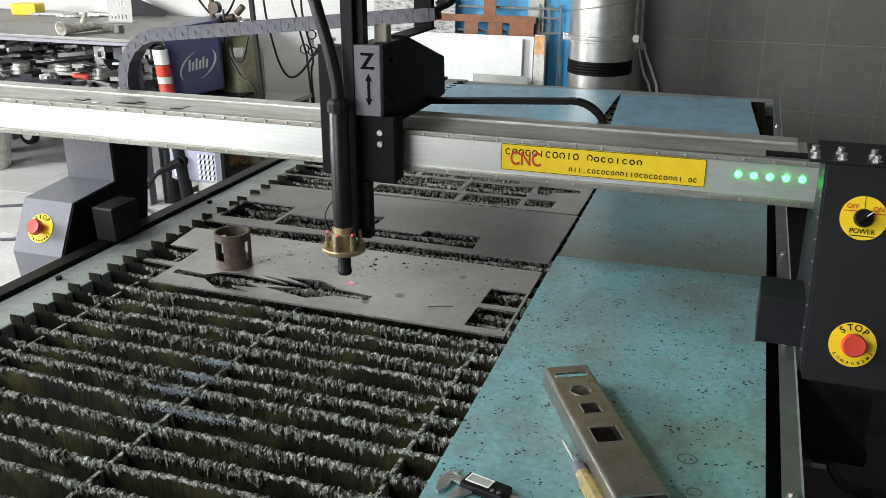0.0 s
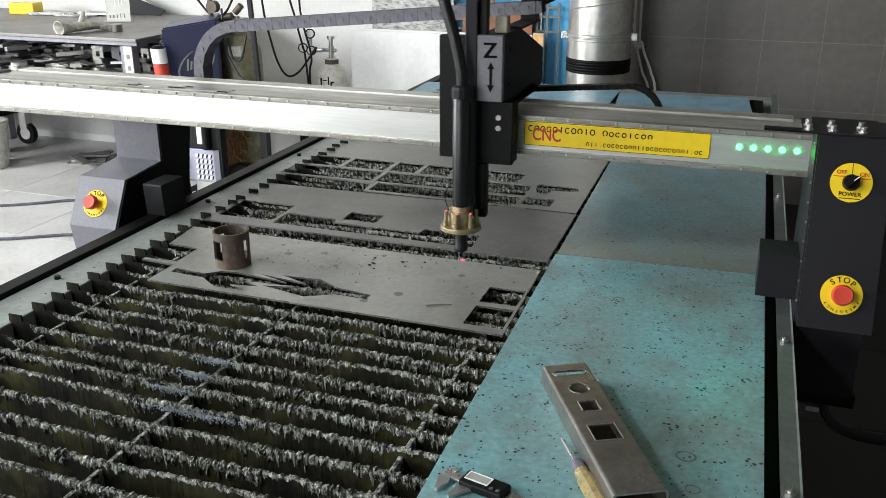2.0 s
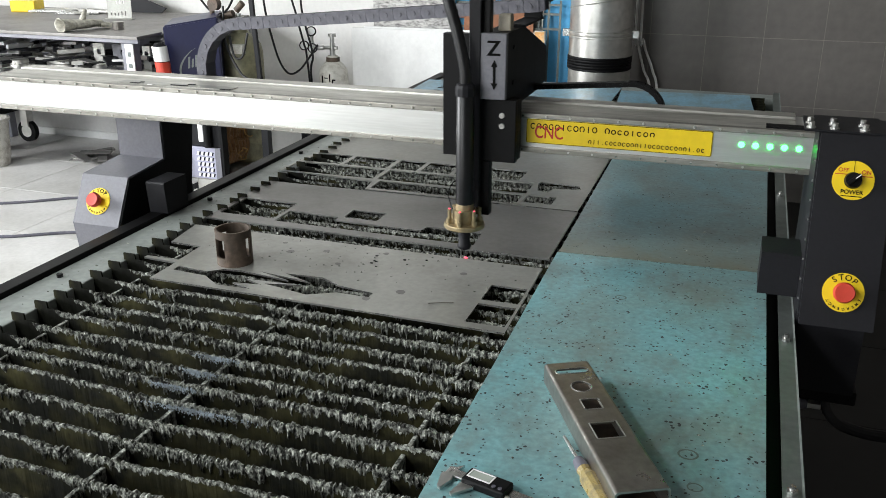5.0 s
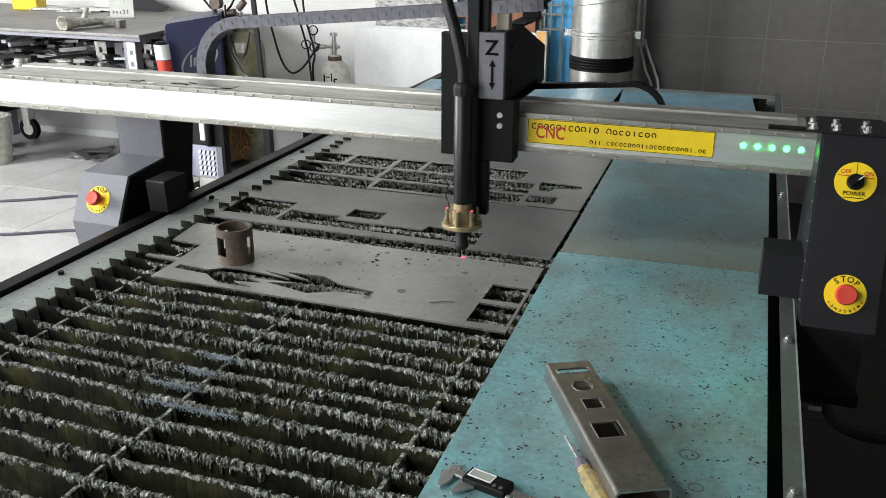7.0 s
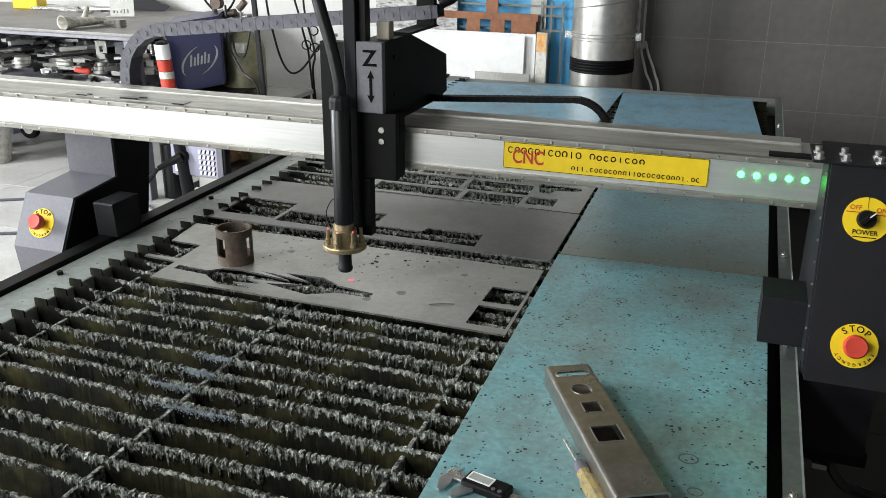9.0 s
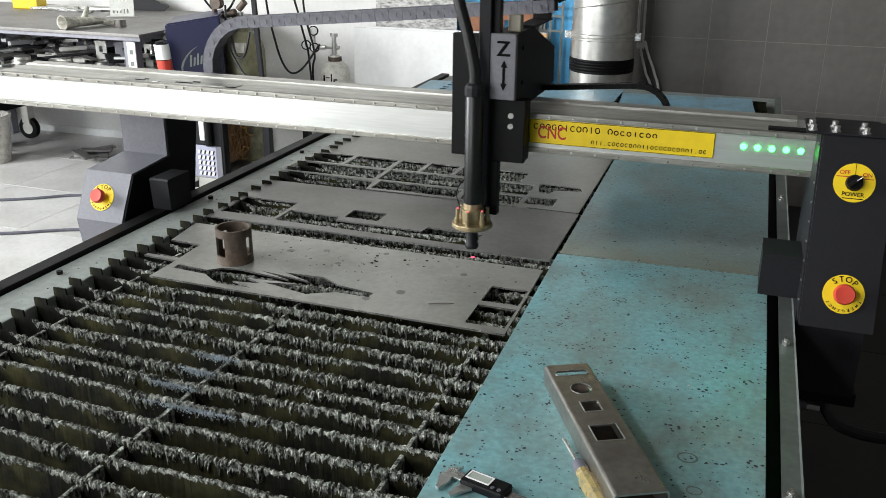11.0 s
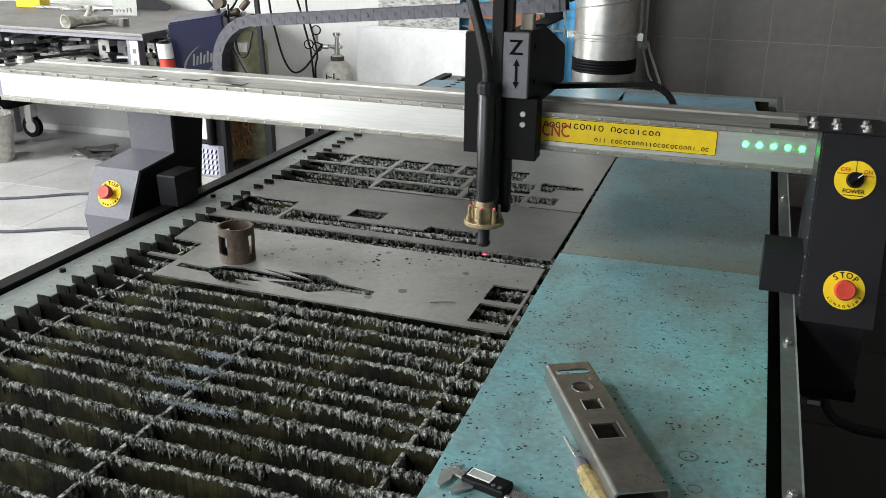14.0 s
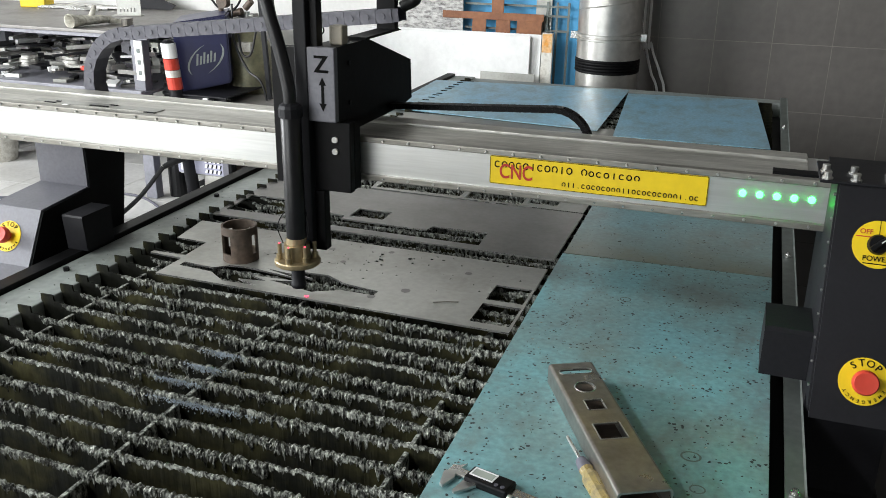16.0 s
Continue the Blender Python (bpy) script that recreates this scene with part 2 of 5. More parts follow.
def rod(bm, a, b, r1, r2=None, n=16, caps=True):
    """A round bar from a to b."""
    a, b = Vector(a), Vector(b)
    d = b - a
    m = Matrix.Translation((a + b) / 2) @ d.to_track_quat("Z", "Y").to_matrix().to_4x4()
    bmesh.ops.create_cone(bm, cap_ends=caps, segments=n, radius1=r1, radius2=r1 if r2 is None else r2, depth=d.length, matrix=m)
    return bm


def lathe(bm, rows, at=(0, 0, 0), n=24):
    """Turns rows of (radius, height) about the vertical through at."""
    rings = []
    for r, z in rows:
        rings.append([bm.verts.new((at[0] + r * math.cos(6.28319 * i / n), at[1] + r * math.sin(6.28319 * i / n), at[2] + z)) for i in range(n)])
    for p, q in zip(rings, rings[1:]):
        for i in range(n):
            bm.faces.new((p[i], p[(i + 1) % n], q[(i + 1) % n], q[i]))
    bm.faces.new(list(reversed(rings[0])))
    bm.faces.new(rings[-1])
    return bm


def prism(bm, outline, a, b, axis="x"):
    """Extrudes a closed outline of pairs from a to b along an axis: x takes (y, z), y takes (x, z), z takes (x, y)."""
    def at(p, d):
        return {"x": (d, p[0], p[1]), "y": (p[0], d, p[1]), "z": (p[0], p[1], d)}[axis]
    lo, hi = [bm.verts.new(at(p, a)) for p in outline], [bm.verts.new(at(p, b)) for p in outline]
    n = len(outline)
    bm.faces.new(lo)
    bm.faces.new(hi)
    for i in range(n):
        bm.faces.new((lo[i], lo[(i + 1) % n], hi[(i + 1) % n], hi[i]))
    bmesh.ops.recalc_face_normals(bm, faces=bm.faces)
    return bm


def pipe(bm, points, r, n=10, steps=8):
    """A round hose along a smooth curve through the points."""
    P = [Vector(p) for p in points]
    P = [P[0] * 2 - P[1]] + P + [P[-1] * 2 - P[-2]]
    line = []
    for i in range(1, len(P) - 2):
        for k in range(steps):
            t = k / steps
            line.append(0.5 * (2 * P[i] + (P[i + 1] - P[i - 1]) * t + (2 * P[i - 1] - 5 * P[i] + 4 * P[i + 1] - P[i + 2]) * t * t + (3 * P[i] - P[i - 1] - 3 * P[i + 1] + P[i + 2]) * t ** 3))
    line.append(P[-2])
    rings = []
    side = Vector((0.31, 0.87, 0.39))
    for i, p in enumerate(line):
        d = (line[min(i + 1, len(line) - 1)] - line[max(i - 1, 0)]).normalized()
        side = (side - d * side.dot(d)).normalized()
        up = d.cross(side)
        rings.append([bm.verts.new(p + r * (math.cos(6.28319 * k / n) * side + math.sin(6.28319 * k / n) * up)) for k in range(n)])
    for p, q in zip(rings, rings[1:]):
        for i in range(n):
            bm.faces.new((p[i], p[(i + 1) % n], q[(i + 1) % n], q[i]))
    bm.faces.new(list(reversed(rings[0])))
    bm.faces.new(rings[-1])
    return bm


def sheet(bm, outline, holes, z0, z1):
    """A flat sheet with holes cut through, between two heights."""
    es = []
    for loop in [outline] + holes:
        vs = [bm.verts.new((x, y, z1)) for x, y in loop]
        es += [bm.edges.new((vs[i], vs[(i + 1) % len(vs)])) for i in range(len(vs))]
    bmesh.ops.triangle_fill(bm, use_beauty=True, use_dissolve=False, edges=es)
    fs = list(bm.faces)
    r = bmesh.ops.extrude_face_region(bm, geom=fs)
    for v in r["geom"]:
        if isinstance(v, bmesh.types.BMVert):
            v.co.z = z0
    bmesh.ops.recalc_face_normals(bm, faces=bm.faces)
    return bm


def rect(x0, y0, x1, y1):
    return [(x0, y0), (x1, y0), (x1, y1), (x0, y1)]


def obj(name, bm, material, smooth=False):
    me = bpy.data.meshes.new(name)
    bm.to_mesh(me)
    bm.free()
    me.materials.append(material)
    if smooth:
        for p in me.polygons:
            p.use_smooth = True
        me.set_sharp_from_angle(angle=radians(35))
    return new(name, me)


def part(name, bm, material, parent, label="", smooth=False):
    ob = obj(name, bm, material, smooth)
    ob.parent = parent
    return tagged(ob, label)


def thing(name, m, label, category, group="", kind=""):
    ob = new(name)
    ob.matrix_basis = m
    ob.empty_display_size = 0.05
    return tagged(ob, label, category, group, kind)


def B():
    return bmesh.new()


def ngon_disc(bm, c, r, depth, n=40):
    """A disc facing -y, centred at c, with thickness depth."""
    return rod(bm, (c[0], c[1], c[2]), (c[0], c[1] - depth, c[2]), r, n=n)


def letters(name, text, size, material, parent, m, label=""):
    """Raised lettering in the built-in font, its middle at the pose m, which reads along x and faces z."""
    c = bpy.data.curves.new(name, "FONT")
    c.body, c.size, c.align_x, c.align_y, c.extrude, c.offset = text, size, "CENTER", "CENTER", 0.0004, size * 0.012
    tmp = new(name, c)
    me = bpy.data.meshes.new_from_object(tmp.evaluated_get(bpy.context.evaluated_depsgraph_get()))
    bpy.data.objects.remove(tmp)
    me.materials.clear()
    me.materials.append(material)
    ob = new(name, me)
    ob.parent = parent
    ob.matrix_basis = m
    return tagged(ob, label)


FACE = Euler((radians(90), 0, 0)).to_matrix().to_4x4()  # turns lettering to face -y


def arc_letters(text, r, size, a0, a1, flip, material, parent, base):
    """Single letters round a disc; angles in degrees from the top, clockwise."""
    n = len(text)
    for i, ch in enumerate(text):
        a = radians(a0 + (a1 - a0) * (i / max(1, n - 1)))
        m = base @ Matrix.Translation((r * math.sin(a), r * math.cos(a), 0)) @ Matrix.Rotation(-a + (math.pi if flip else 0), 4, "Z")
        letters("letter", ch, size, material, parent, m)

# ---- room ----
ZT = 0.75  # height of the table's sheets
WALL_Y = 5.1

bm = B()
box(bm, -7.0, 3.2, -4.0, WALL_Y, -0.2, -0.004)
floor = tagged(obj("floor", bm, JOINT), "pale grey tiled workshop floor with thin joints", "floor", kind="structure")
bm = B()
for x0, x1, y0, y1 in ((-7.0, -3.55, -4.0, WALL_Y), (-2.55, 3.2, -4.0, WALL_Y), (-3.55, -2.55, -4.0, -1.5), (-3.55, -2.55, -0.5, WALL_Y)):
    box(bm, x0, x1, y0, y1, 3.8, 4.0)
tagged(obj("ceiling", bm, CEIL), "plain painted workshop ceiling with a skylight opening", "ceiling", kind="structure")
bm = B()
box(bm, -7.2, -1.75, WALL_Y, WALL_Y + 0.2, -0.2, 4.0)
wall_north = tagged(obj("wall_north", bm, WALLMAT), "off-white plastered back wall", "wall", kind="structure")
bm = B()
box(bm, -1.75, 3.4, WALL_Y, WALL_Y + 0.2, -0.2, 4.0)
wall_tiled = tagged(obj("wall_tiled", bm, GROUT), "back wall clad with dark grey tiles", "wall", kind="structure")
bm = B()
box(bm, 3.2, 3.4, -4.0, WALL_Y, -0.2, 4.0)
tagged(obj("wall_east", bm, TILEMAT), "dark side wall", "wall", kind="structure")


def wall_with_window(name, along, at, a0, a1, w0, w1, z0, z1):
    """A wall in four blocks round its window opening."""
    bm = B()
    for p, q, lo, hi in ((a0, w0, -0.2, 4.0), (w1, a1, -0.2, 4.0), (w0, w1, -0.2, z0), (w0, w1, z1, 4.0)):
        if along == "y":
            box(bm, at - 0.2, at, p, q, lo, hi)
        else:
            box(bm, p, q, at - 0.2, at, lo, hi)
    return tagged(obj(name, bm, CEIL), "grey wall with a large window opening", "wall", kind="structure")


wall_with_window("wall_west", "y", -7.0, -4.0, WALL_Y, -1.5, 2.3, 1.0, 3.6)
wall_with_window("wall_south", "x", -4.0, -7.2, 3.4, -5.45, -1.55, 0.9, 3.6)
bm = B()
box(bm, -7.0, -3.0, WALL_Y - 0.016, WALL_Y, 0.0, 0.05, 0.003)
tagged(obj("baseboard", bm, BOARD), "white baseboard along the back wall", "baseboard", kind="structure")

# ---- cutting table ----
table = thing("cutting_table", pose(0, 0, 0), "long steel plasma cutting table with a grid of slag-crusted slats", "cutting table")
part("side_rim", box(B(), -1.43, -1.327, 0.30, 4.25, ZT - 0.16, ZT - 0.004, 0.003), RIM, table, "dusty grey steel side rim")
part("guide_rail", box(B(), -1.475, -1.434, 0.30, 4.25, ZT - 0.20, ZT + 0.006, 0.002), BLACK, table, "black guide rail")
bm = B()
prism(bm, [(0.110, ZT), (0.136, ZT), (0.139, ZT + 0.003), (0.139, ZT - 0.15), (0.133, ZT - 0.15), (0.133, ZT - 0.006), (0.110, ZT - 0.006)], 0.30, 4.25, "y")
part("guide_rail", bm, RAIL, table, "worn galvanised angle rail")
part("channel", box(B(), 0.086, 0.1325, 0.30, 4.25, ZT - 0.20, ZT - 0.07), BLACK, table)
part("end_beam", box(B(), -1.43, 0.13, 4.16, 4.25, ZT - 0.2, ZT - 0.01, 0.003), RIM, table)
part("end_beam", box(B(), -1.43, 0.13, 0.30, 0.38, ZT - 0.2, ZT - 0.01, 0.003), RIM, table)
part("pan", box(B(), -1.326, 0.085, 0.38, 4.16, ZT - 0.42, ZT - 0.36), BLACK, table, "black slag pan under the slats")
for x in (-1.38, 0.08):
    for y in (0.36, 1.6, 2.9, 4.15):
        part("leg", box(B(), x - 0.05, x + 0.05, y - 0.05, y + 0.05, 0.0, ZT - 0.2, 0.004), DARK, table)
for y in (0.66, 1.13, 1.63, 2.12, 2.60, 3.10, 3.6):
    bm = B()
    rod(bm, (0.122, y, ZT), (0.122, y, ZT + 0.007), 0.008, n=6)
    rod(bm, (0.122, y, ZT + 0.007), (0.122, y, ZT + 0.013), 0.0045, n=12)
    part("bolt", bm, STEEL, table, "small steel rail bolt")
for y in (1.45, 2.05, 2.6):
    part("bolt", rod(B(), (-1.40, y, ZT - 0.005), (-1.40, y, ZT + 0.004), 0.007, n=6), BLACK, table)
# longitudinal bars which carry the slats
for x in (-1.255, -0.846, -0.434):
    part("cross_bar", box(B(), x - 0.004, x + 0.004, 0.38, 4.16, ZT - 0.065, ZT - 0.021, 0.0015), SLAG, table, "rusty bar with slag drops")

SLAT_PITCH = 0.0573


def slat_mesh(seed, x0, x1, near, sag=0.0):
    """One burnt slat: a thin strip whose top edge is eaten away and hung with slag drops."""
    rng = np.random.default_rng(seed)
    step = 0.0013 if near else 0.0026
    n = int((x1 - x0) / step)
    xs = np.linspace(x0, x1, n)
    def smooth(a, k):
        return np.convolve(a, np.ones(k) / k, "same")
    wear = np.clip(0.50 + 0.38 * np.clip((xs + 1.25) / 0.5, 0, 1) + smooth(rng.normal(size=n), 61) * 3.2, 0.20, 1.0)
    edge_free = np.clip((xs - (x0 + 0.045)) / 0.03, 0, 1) * np.clip((x1 - 0.05 - xs) / 0.04, 0, 1)
    # slag hangs in rounded drips with dark gaps between them
    drop, bulge, lift = np.zeros(n), np.zeros(n), np.zeros(n)
    c = x0
    while c < x1:
        w = rng.uniform(0.0024, 0.0072)
        round_ = np.sqrt(np.clip(1 - ((xs - c) / (0.58 * w)) ** 2, 0, 1))
        length, thick, high = 0.008 + 0.019 * rng.random() ** 1.4, 0.0006 + 0.0040 * rng.random(), rng.random()
        drop = np.maximum(drop, length * round_ ** 0.45)
        bulge = np.maximum(bulge, thick * round_ ** 0.6)
        lift = np.maximum(lift, high * round_ ** 0.3)
        c += w * rng.uniform(0.7, 1.25)
    top = ZT - 0.001 - edge_free * (0.006 * wear * (1 - lift) + 0.006 * smooth(rng.random(n), 9) + 0.0032 * rng.random(n) ** 2)
    top = np.where(xs < x0 + 0.030, ZT + 0.013, top)
    bow = 0.006 * np.sin(3.1 * (xs - x0) / (x1 - x0) + rng.normal() * 0.4) + smooth(rng.normal(size=n), 71) * 0.005
    bow = bow + sag * np.clip((-0.80 - xs) / 0.53, 0, 1) ** 1.6
    drop, bulge = drop * wear * edge_free * rng.uniform(0.7, 1.2, n), bulge * wear * edge_free
    fr = np.array([0.0, 0.14, 0.32, 0.54, 0.78, 1.0])
    prof = np.array([0.45, 0.95, 0.8, 0.95, 0.75, 0.0])
    verts, faces, mats = [], [], []
    rows = 8
    for side in (-1, 1):
        base = len(verts)
        for i in range(n):
            for f, p in zip(fr, prof):
                lump = bulge[i] * p * rng.uniform(0.35, 1.65)
                verts.append((xs[i] + rng.normal() * 0.0004 * edge_free[i] * (p > 0), bow[i] + side * (0.0018 + lump), top[i] - (drop[i] + 0.004) * f))
            verts.append((xs[i], bow[i] + side * 0.0018, ZT - 0.052))
            verts.append((xs[i], bow[i] * 0.6 + side * 0.0018, ZT - 0.115))
        for i in range(n - 1):
            for k in range(rows - 1):
                a, b = base + i * rows + k, base + (i + 1) * rows + k
                faces.append((a, b, b + 1, a + 1) if side > 0 else (a, a + 1, b + 1, b))
                mats.append(1 if k < 5 and edge_free[i] * wear[i] > 0.12 else 0)
    half = n * rows
    for i in range(n - 1):
        faces.append((i * rows, (i + 1) * rows, half + (i + 1) * rows, half + i * rows))
        mats.append(1 if edge_free[i] > 0.3 else 0)
    me = bpy.data.meshes.new("slat")
    me.from_pydata(verts, [], faces)
    me.materials.append(SLAT)
    me.materials.append(SLAG)
    me.polygons.foreach_set("material_index", mats)
    me.update()
    return me


def slats():
    far = [slat_mesh(900 + k, -1.333, 0.08, False) for k in range(4)]
    y, i = 0.494, 0
    while y < 4.12:
        me = slat_mesh(i, -1.333, 0.08, True, 0.045 * min(1.0, max(0.0, (1.20 - y) / 0.3))) if y < 1.75 else far[i % 4]
        ob = new("slat", me)
        ob.parent = table
        ob.matrix_basis = pose(random.uniform(-0.006, 0.004), y + random.uniform(-0.003, 0.003), 0, 0, 0, random.uniform(-0.35, 0.35))
        y, i = y + SLAT_PITCH, i + 1


slats()


def slag_powder():
    """Blue-white slag lumps caked on the slats where most cuts were made."""
    rng = random.Random(4)
    bm = B()
    for k in range(1400):
        row, middle, spread = rng.choice(((10, -0.80, 0.05), (10, -0.80, 0.05), (11, -0.88, 0.025), (12, -0.86, 0.02), (13, -0.86, 0.02)))
        x, y = rng.gauss(middle, spread), 0.494 + SLAT_PITCH * row + rng.gauss(-0.0045, 0.0012)
        z, r = ZT - 0.006 - abs(rng.gauss(0, 0.0055)), rng.uniform(0.0006, 0.0016)
        v = [bm.verts.new((x + r * a, y + r * b, z + r * c)) for a, b, c in ((1, 0, 0), (-0.4, 0.9, 0.1), (-0.5, -0.8, 0), (0, 0.1, 1.3), (0.1, 0, -1.4))]
        for a, b in ((0, 1), (1, 2), (2, 0)):
            bm.faces.new((v[a], v[b], v[3]))
            bm.faces.new((v[b], v[a], v[4]))
    m = mat("slag_powder", (0.40, 0.46, 0.52), 0.8, 0.0, 0.4, 200, 0.3, (0.15, 0.17, 0.18), 0.8, 40, spec=0.2)
    return tagged(obj("slag_powder", bm, m), "blue-white slag lumps caked on the slats", "slag", kind="stuff")


slag_powder()

# ---- sheets on the table ----


def steel_plate(label, outline, holes, material, z=ZT):
    ob = obj("steel_plate", sheet(B(), outline, holes, z, z + 0.004), material)
    ob.data.materials.append(STEEL)
    for p in ob.data.polygons:  # bright cut edges
        p.material_index = 1 if abs(p.normal.z) < 0.5 else 0
    return tagged(ob, label, "steel plate")


FORK = [(-1.175, 1.553), (-1.176, 1.575), (-1.097, 1.568), (-1.069, 1.592), (-1.03, 1.598), (-0.90, 1.580), (-0.985, 1.606), (-0.857, 1.588), (-0.925, 1.614),
        (-0.837, 1.620), (-0.782, 1.590), (-0.698, 1.576), (-0.698, 1.553), (-0.772, 1.554), (-0.829, 1.523), (-0.94, 1.548), (-0.862, 1.566), (-0.99, 1.558),
        (-0.945, 1.540), (-1.01, 1.532), (-0.955, 1.512), (-1.036, 1.510), (-1.088, 1.546)]
fork_plate = steel_plate("grey steel sheet with a fork-shaped cutout and a cut corner frame",
            [(-1.305, 1.837), (-1.288, 1.706), (-1.203, 1.702), (-1.199, 1.610), (-1.285, 1.610), (-1.286, 1.598), (-1.196, 1.592), (-1.196, 1.495), (-0.385, 1.481), (-0.391, 1.828)],
            [FORK, rect(-0.473, 1.618, -0.394, 1.700), rect(-0.473, 1.506, -0.392, 1.598)], PLATE)
steel_plate("dark steel sheet with rectangular cutouts, lying on the slats",
            [(-1.312, 1.896), (-1.323, 2.255), (-0.392, 2.255), (-0.390, 1.890)],
            [rect(-1.300, 1.945, -1.140, 2.080), rect(-0.968, 2.013, -0.874, 2.078),
             [(-1.128, 1.930), (-0.583, 1.921), (-0.588, 2.014), (-0.733, 2.014), (-0.739, 1.980), (-0.979, 1.984), (-0.982, 2.011), (-1.128, 2.018)]], PLATE_DARK)
GRID = [rect(-1.332, 2.498, -1.208, 2.604), rect(-1.192, 2.498, -1.050, 2.604), rect(-1.034, 2.498, -0.948, 2.604), rect(-0.934, 2.498, -0.838, 2.604),
        rect(-0.824, 2.498, -0.616, 2.604), rect(-1.345, 2.376, -1.042, 2.484), rect(-1.027, 2.376, -0.774, 2.484), rect(-0.759, 2.376, -0.566, 2.484),
        rect(-1.010, 2.284, -0.752, 2.364), rect(-0.735, 2.276, -0.570, 2.364), rect(-0.556, 2.296, -0.474, 2.366),
        [(-0.555, 2.480), (-0.548, 2.508), (-0.433, 2.494), (-0.423, 2.462), (-0.499, 2.446), (-0.510, 2.405), (-0.540, 2.414)]]
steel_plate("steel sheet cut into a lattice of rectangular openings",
            [(-1.360, 2.378), (-1.338, 2.640), (-1.322, 3.30), (-0.402, 3.30), (-0.394, 2.262), (-1.02, 2.268), (-1.03, 2.350)], GRID, PLATE_SHADED)


def blue_sheet(label, outline, lift=0.0, material=BLUE_FAR):
    ob = obj("blue_sheet", sheet(B(), outline, [], ZT + lift, ZT + lift + 0.003), material)
    return tagged(ob, label, "metal sheet", "blue cover sheets")


near_sheet = blue_sheet("faded blue steel sheet with black specks covering the slats", [(-0.352, 0.40), (0.0885, 0.40), (0.0865, 1.958), (-0.381, 1.940)], 0.002, BLUE_NEAR)
blue_sheet("faded blue steel sheet, dull and stained, covering the slats", [(-0.378, 1.945), (0.0865, 1.963), (0.0885, 3.16), (-0.396, 3.16)], 0.002, BLUE_DULL)
blue_sheet("blue steel sheet lying at the far end of the table", [(-0.468, 3.19), (0.075, 3.20), (0.012, 4.11), (-0.540, 4.05)], 0.004)
blue_sheet("blue steel sheet lying askew at the far end of the table", [(-1.42, 3.33), (-0.535, 3.24), (-0.545, 4.12), (-1.45, 4.02)], 0.007)

for x, y, r in ((-0.0215, 1.174, 0.0155), (-0.006, 1.094, 0.0115), (-0.20, 1.72, 0.012)):
    ring = [(x + r * math.cos(radians(20 * k)), y + r * 0.9 * math.sin(radians(20 * k))) for k in range(18)]
    hole = [(x + r * 0.80 * math.cos(radians(20 * k)), y + r * 0.70 * math.sin(radians(20 * k))) for k in range(18)]
    part("ring_stain", sheet(B(), ring, [hole], ZT + 0.005, ZT + 0.0052), RINGSTAIN, near_sheet, "dull grey ring stain")

# ---- loose things on the table ----


def tube_profile():
    ob = thing("steel_tube", pose(-0.236, 1.329, ZT + 0.005, 0, 0, -62.4), "rectangular steel tube with cut holes, lying on the blue sheet", "metal tube")
    L, w, h, t = 0.360, 0.0775, 0.038, 0.003
    r = w / 2
    slot = [(0.030 + 0.008 * math.cos(a), s * 0.020 + 0.008 * math.sin(a)) for s in (1, -1) for a in [radians(s * 90 - 90 + 18 * k) for k in range(11)]]
    circle = [(0.0825 + 0.0165 * math.cos(radians(20 * k + 7)), 0.0004 + 0.0165 * math.sin(radians(20 * k + 7))) for k in range(18)]
    for a, b, cuts in ((0.0, 0.056, [slot]), (0.056, 0.112, [circle]), (0.112, L, [rect(0.122, -0.0145, 0.152, 0.0145), rect(0.191, -0.021, 0.233, 0.021)])):
        part("top_wall", sheet(B(), rect(a, -r + 0.006, b, r - 0.006), cuts, h - t, h), TUBE, ob)
    for cut in (slot, circle, rect(0.122, -0.0145, 0.152, 0.0145), rect(0.191, -0.021, 0.233, 0.021)):
        loop = [(x, y, h) for x, y in cut]
        bm = B()
        for p, q in zip(loop, loop[1:] + loop[:1]):
            rod(bm, p, q, 0.0011, n=6)
        part("cut_edge", bm, STEEL, ob, "bright cut edge")
    # brown rust colour that also paints in the shade inside the tube
    part("bottom_wall", box(B(), 0, L, -r + 0.006, r - 0.006, 0, t), RINGMAT, ob, "rusty brown inside, darkened for shade")
    c = 0.006
    for s in (-1, 1):
        out = [(s * (r - c + c * math.sin(radians(a))), h - c + c * math.cos(radians(a))) for a in range(0, 91, 15)]
        out += [(s * (r - c + c * math.cos(radians(a))), c - c * math.sin(radians(a))) for a in range(0, 91, 15)]
        out += [(s * (r - c), t), (s * (r - t), c), (s * (r - t), h - c), (s * (r - c), h - t)]
        part("side_wall", prism(B(), out, 0, L, "x"), TUBE, ob, "", True)
    return ob


tube_profile()


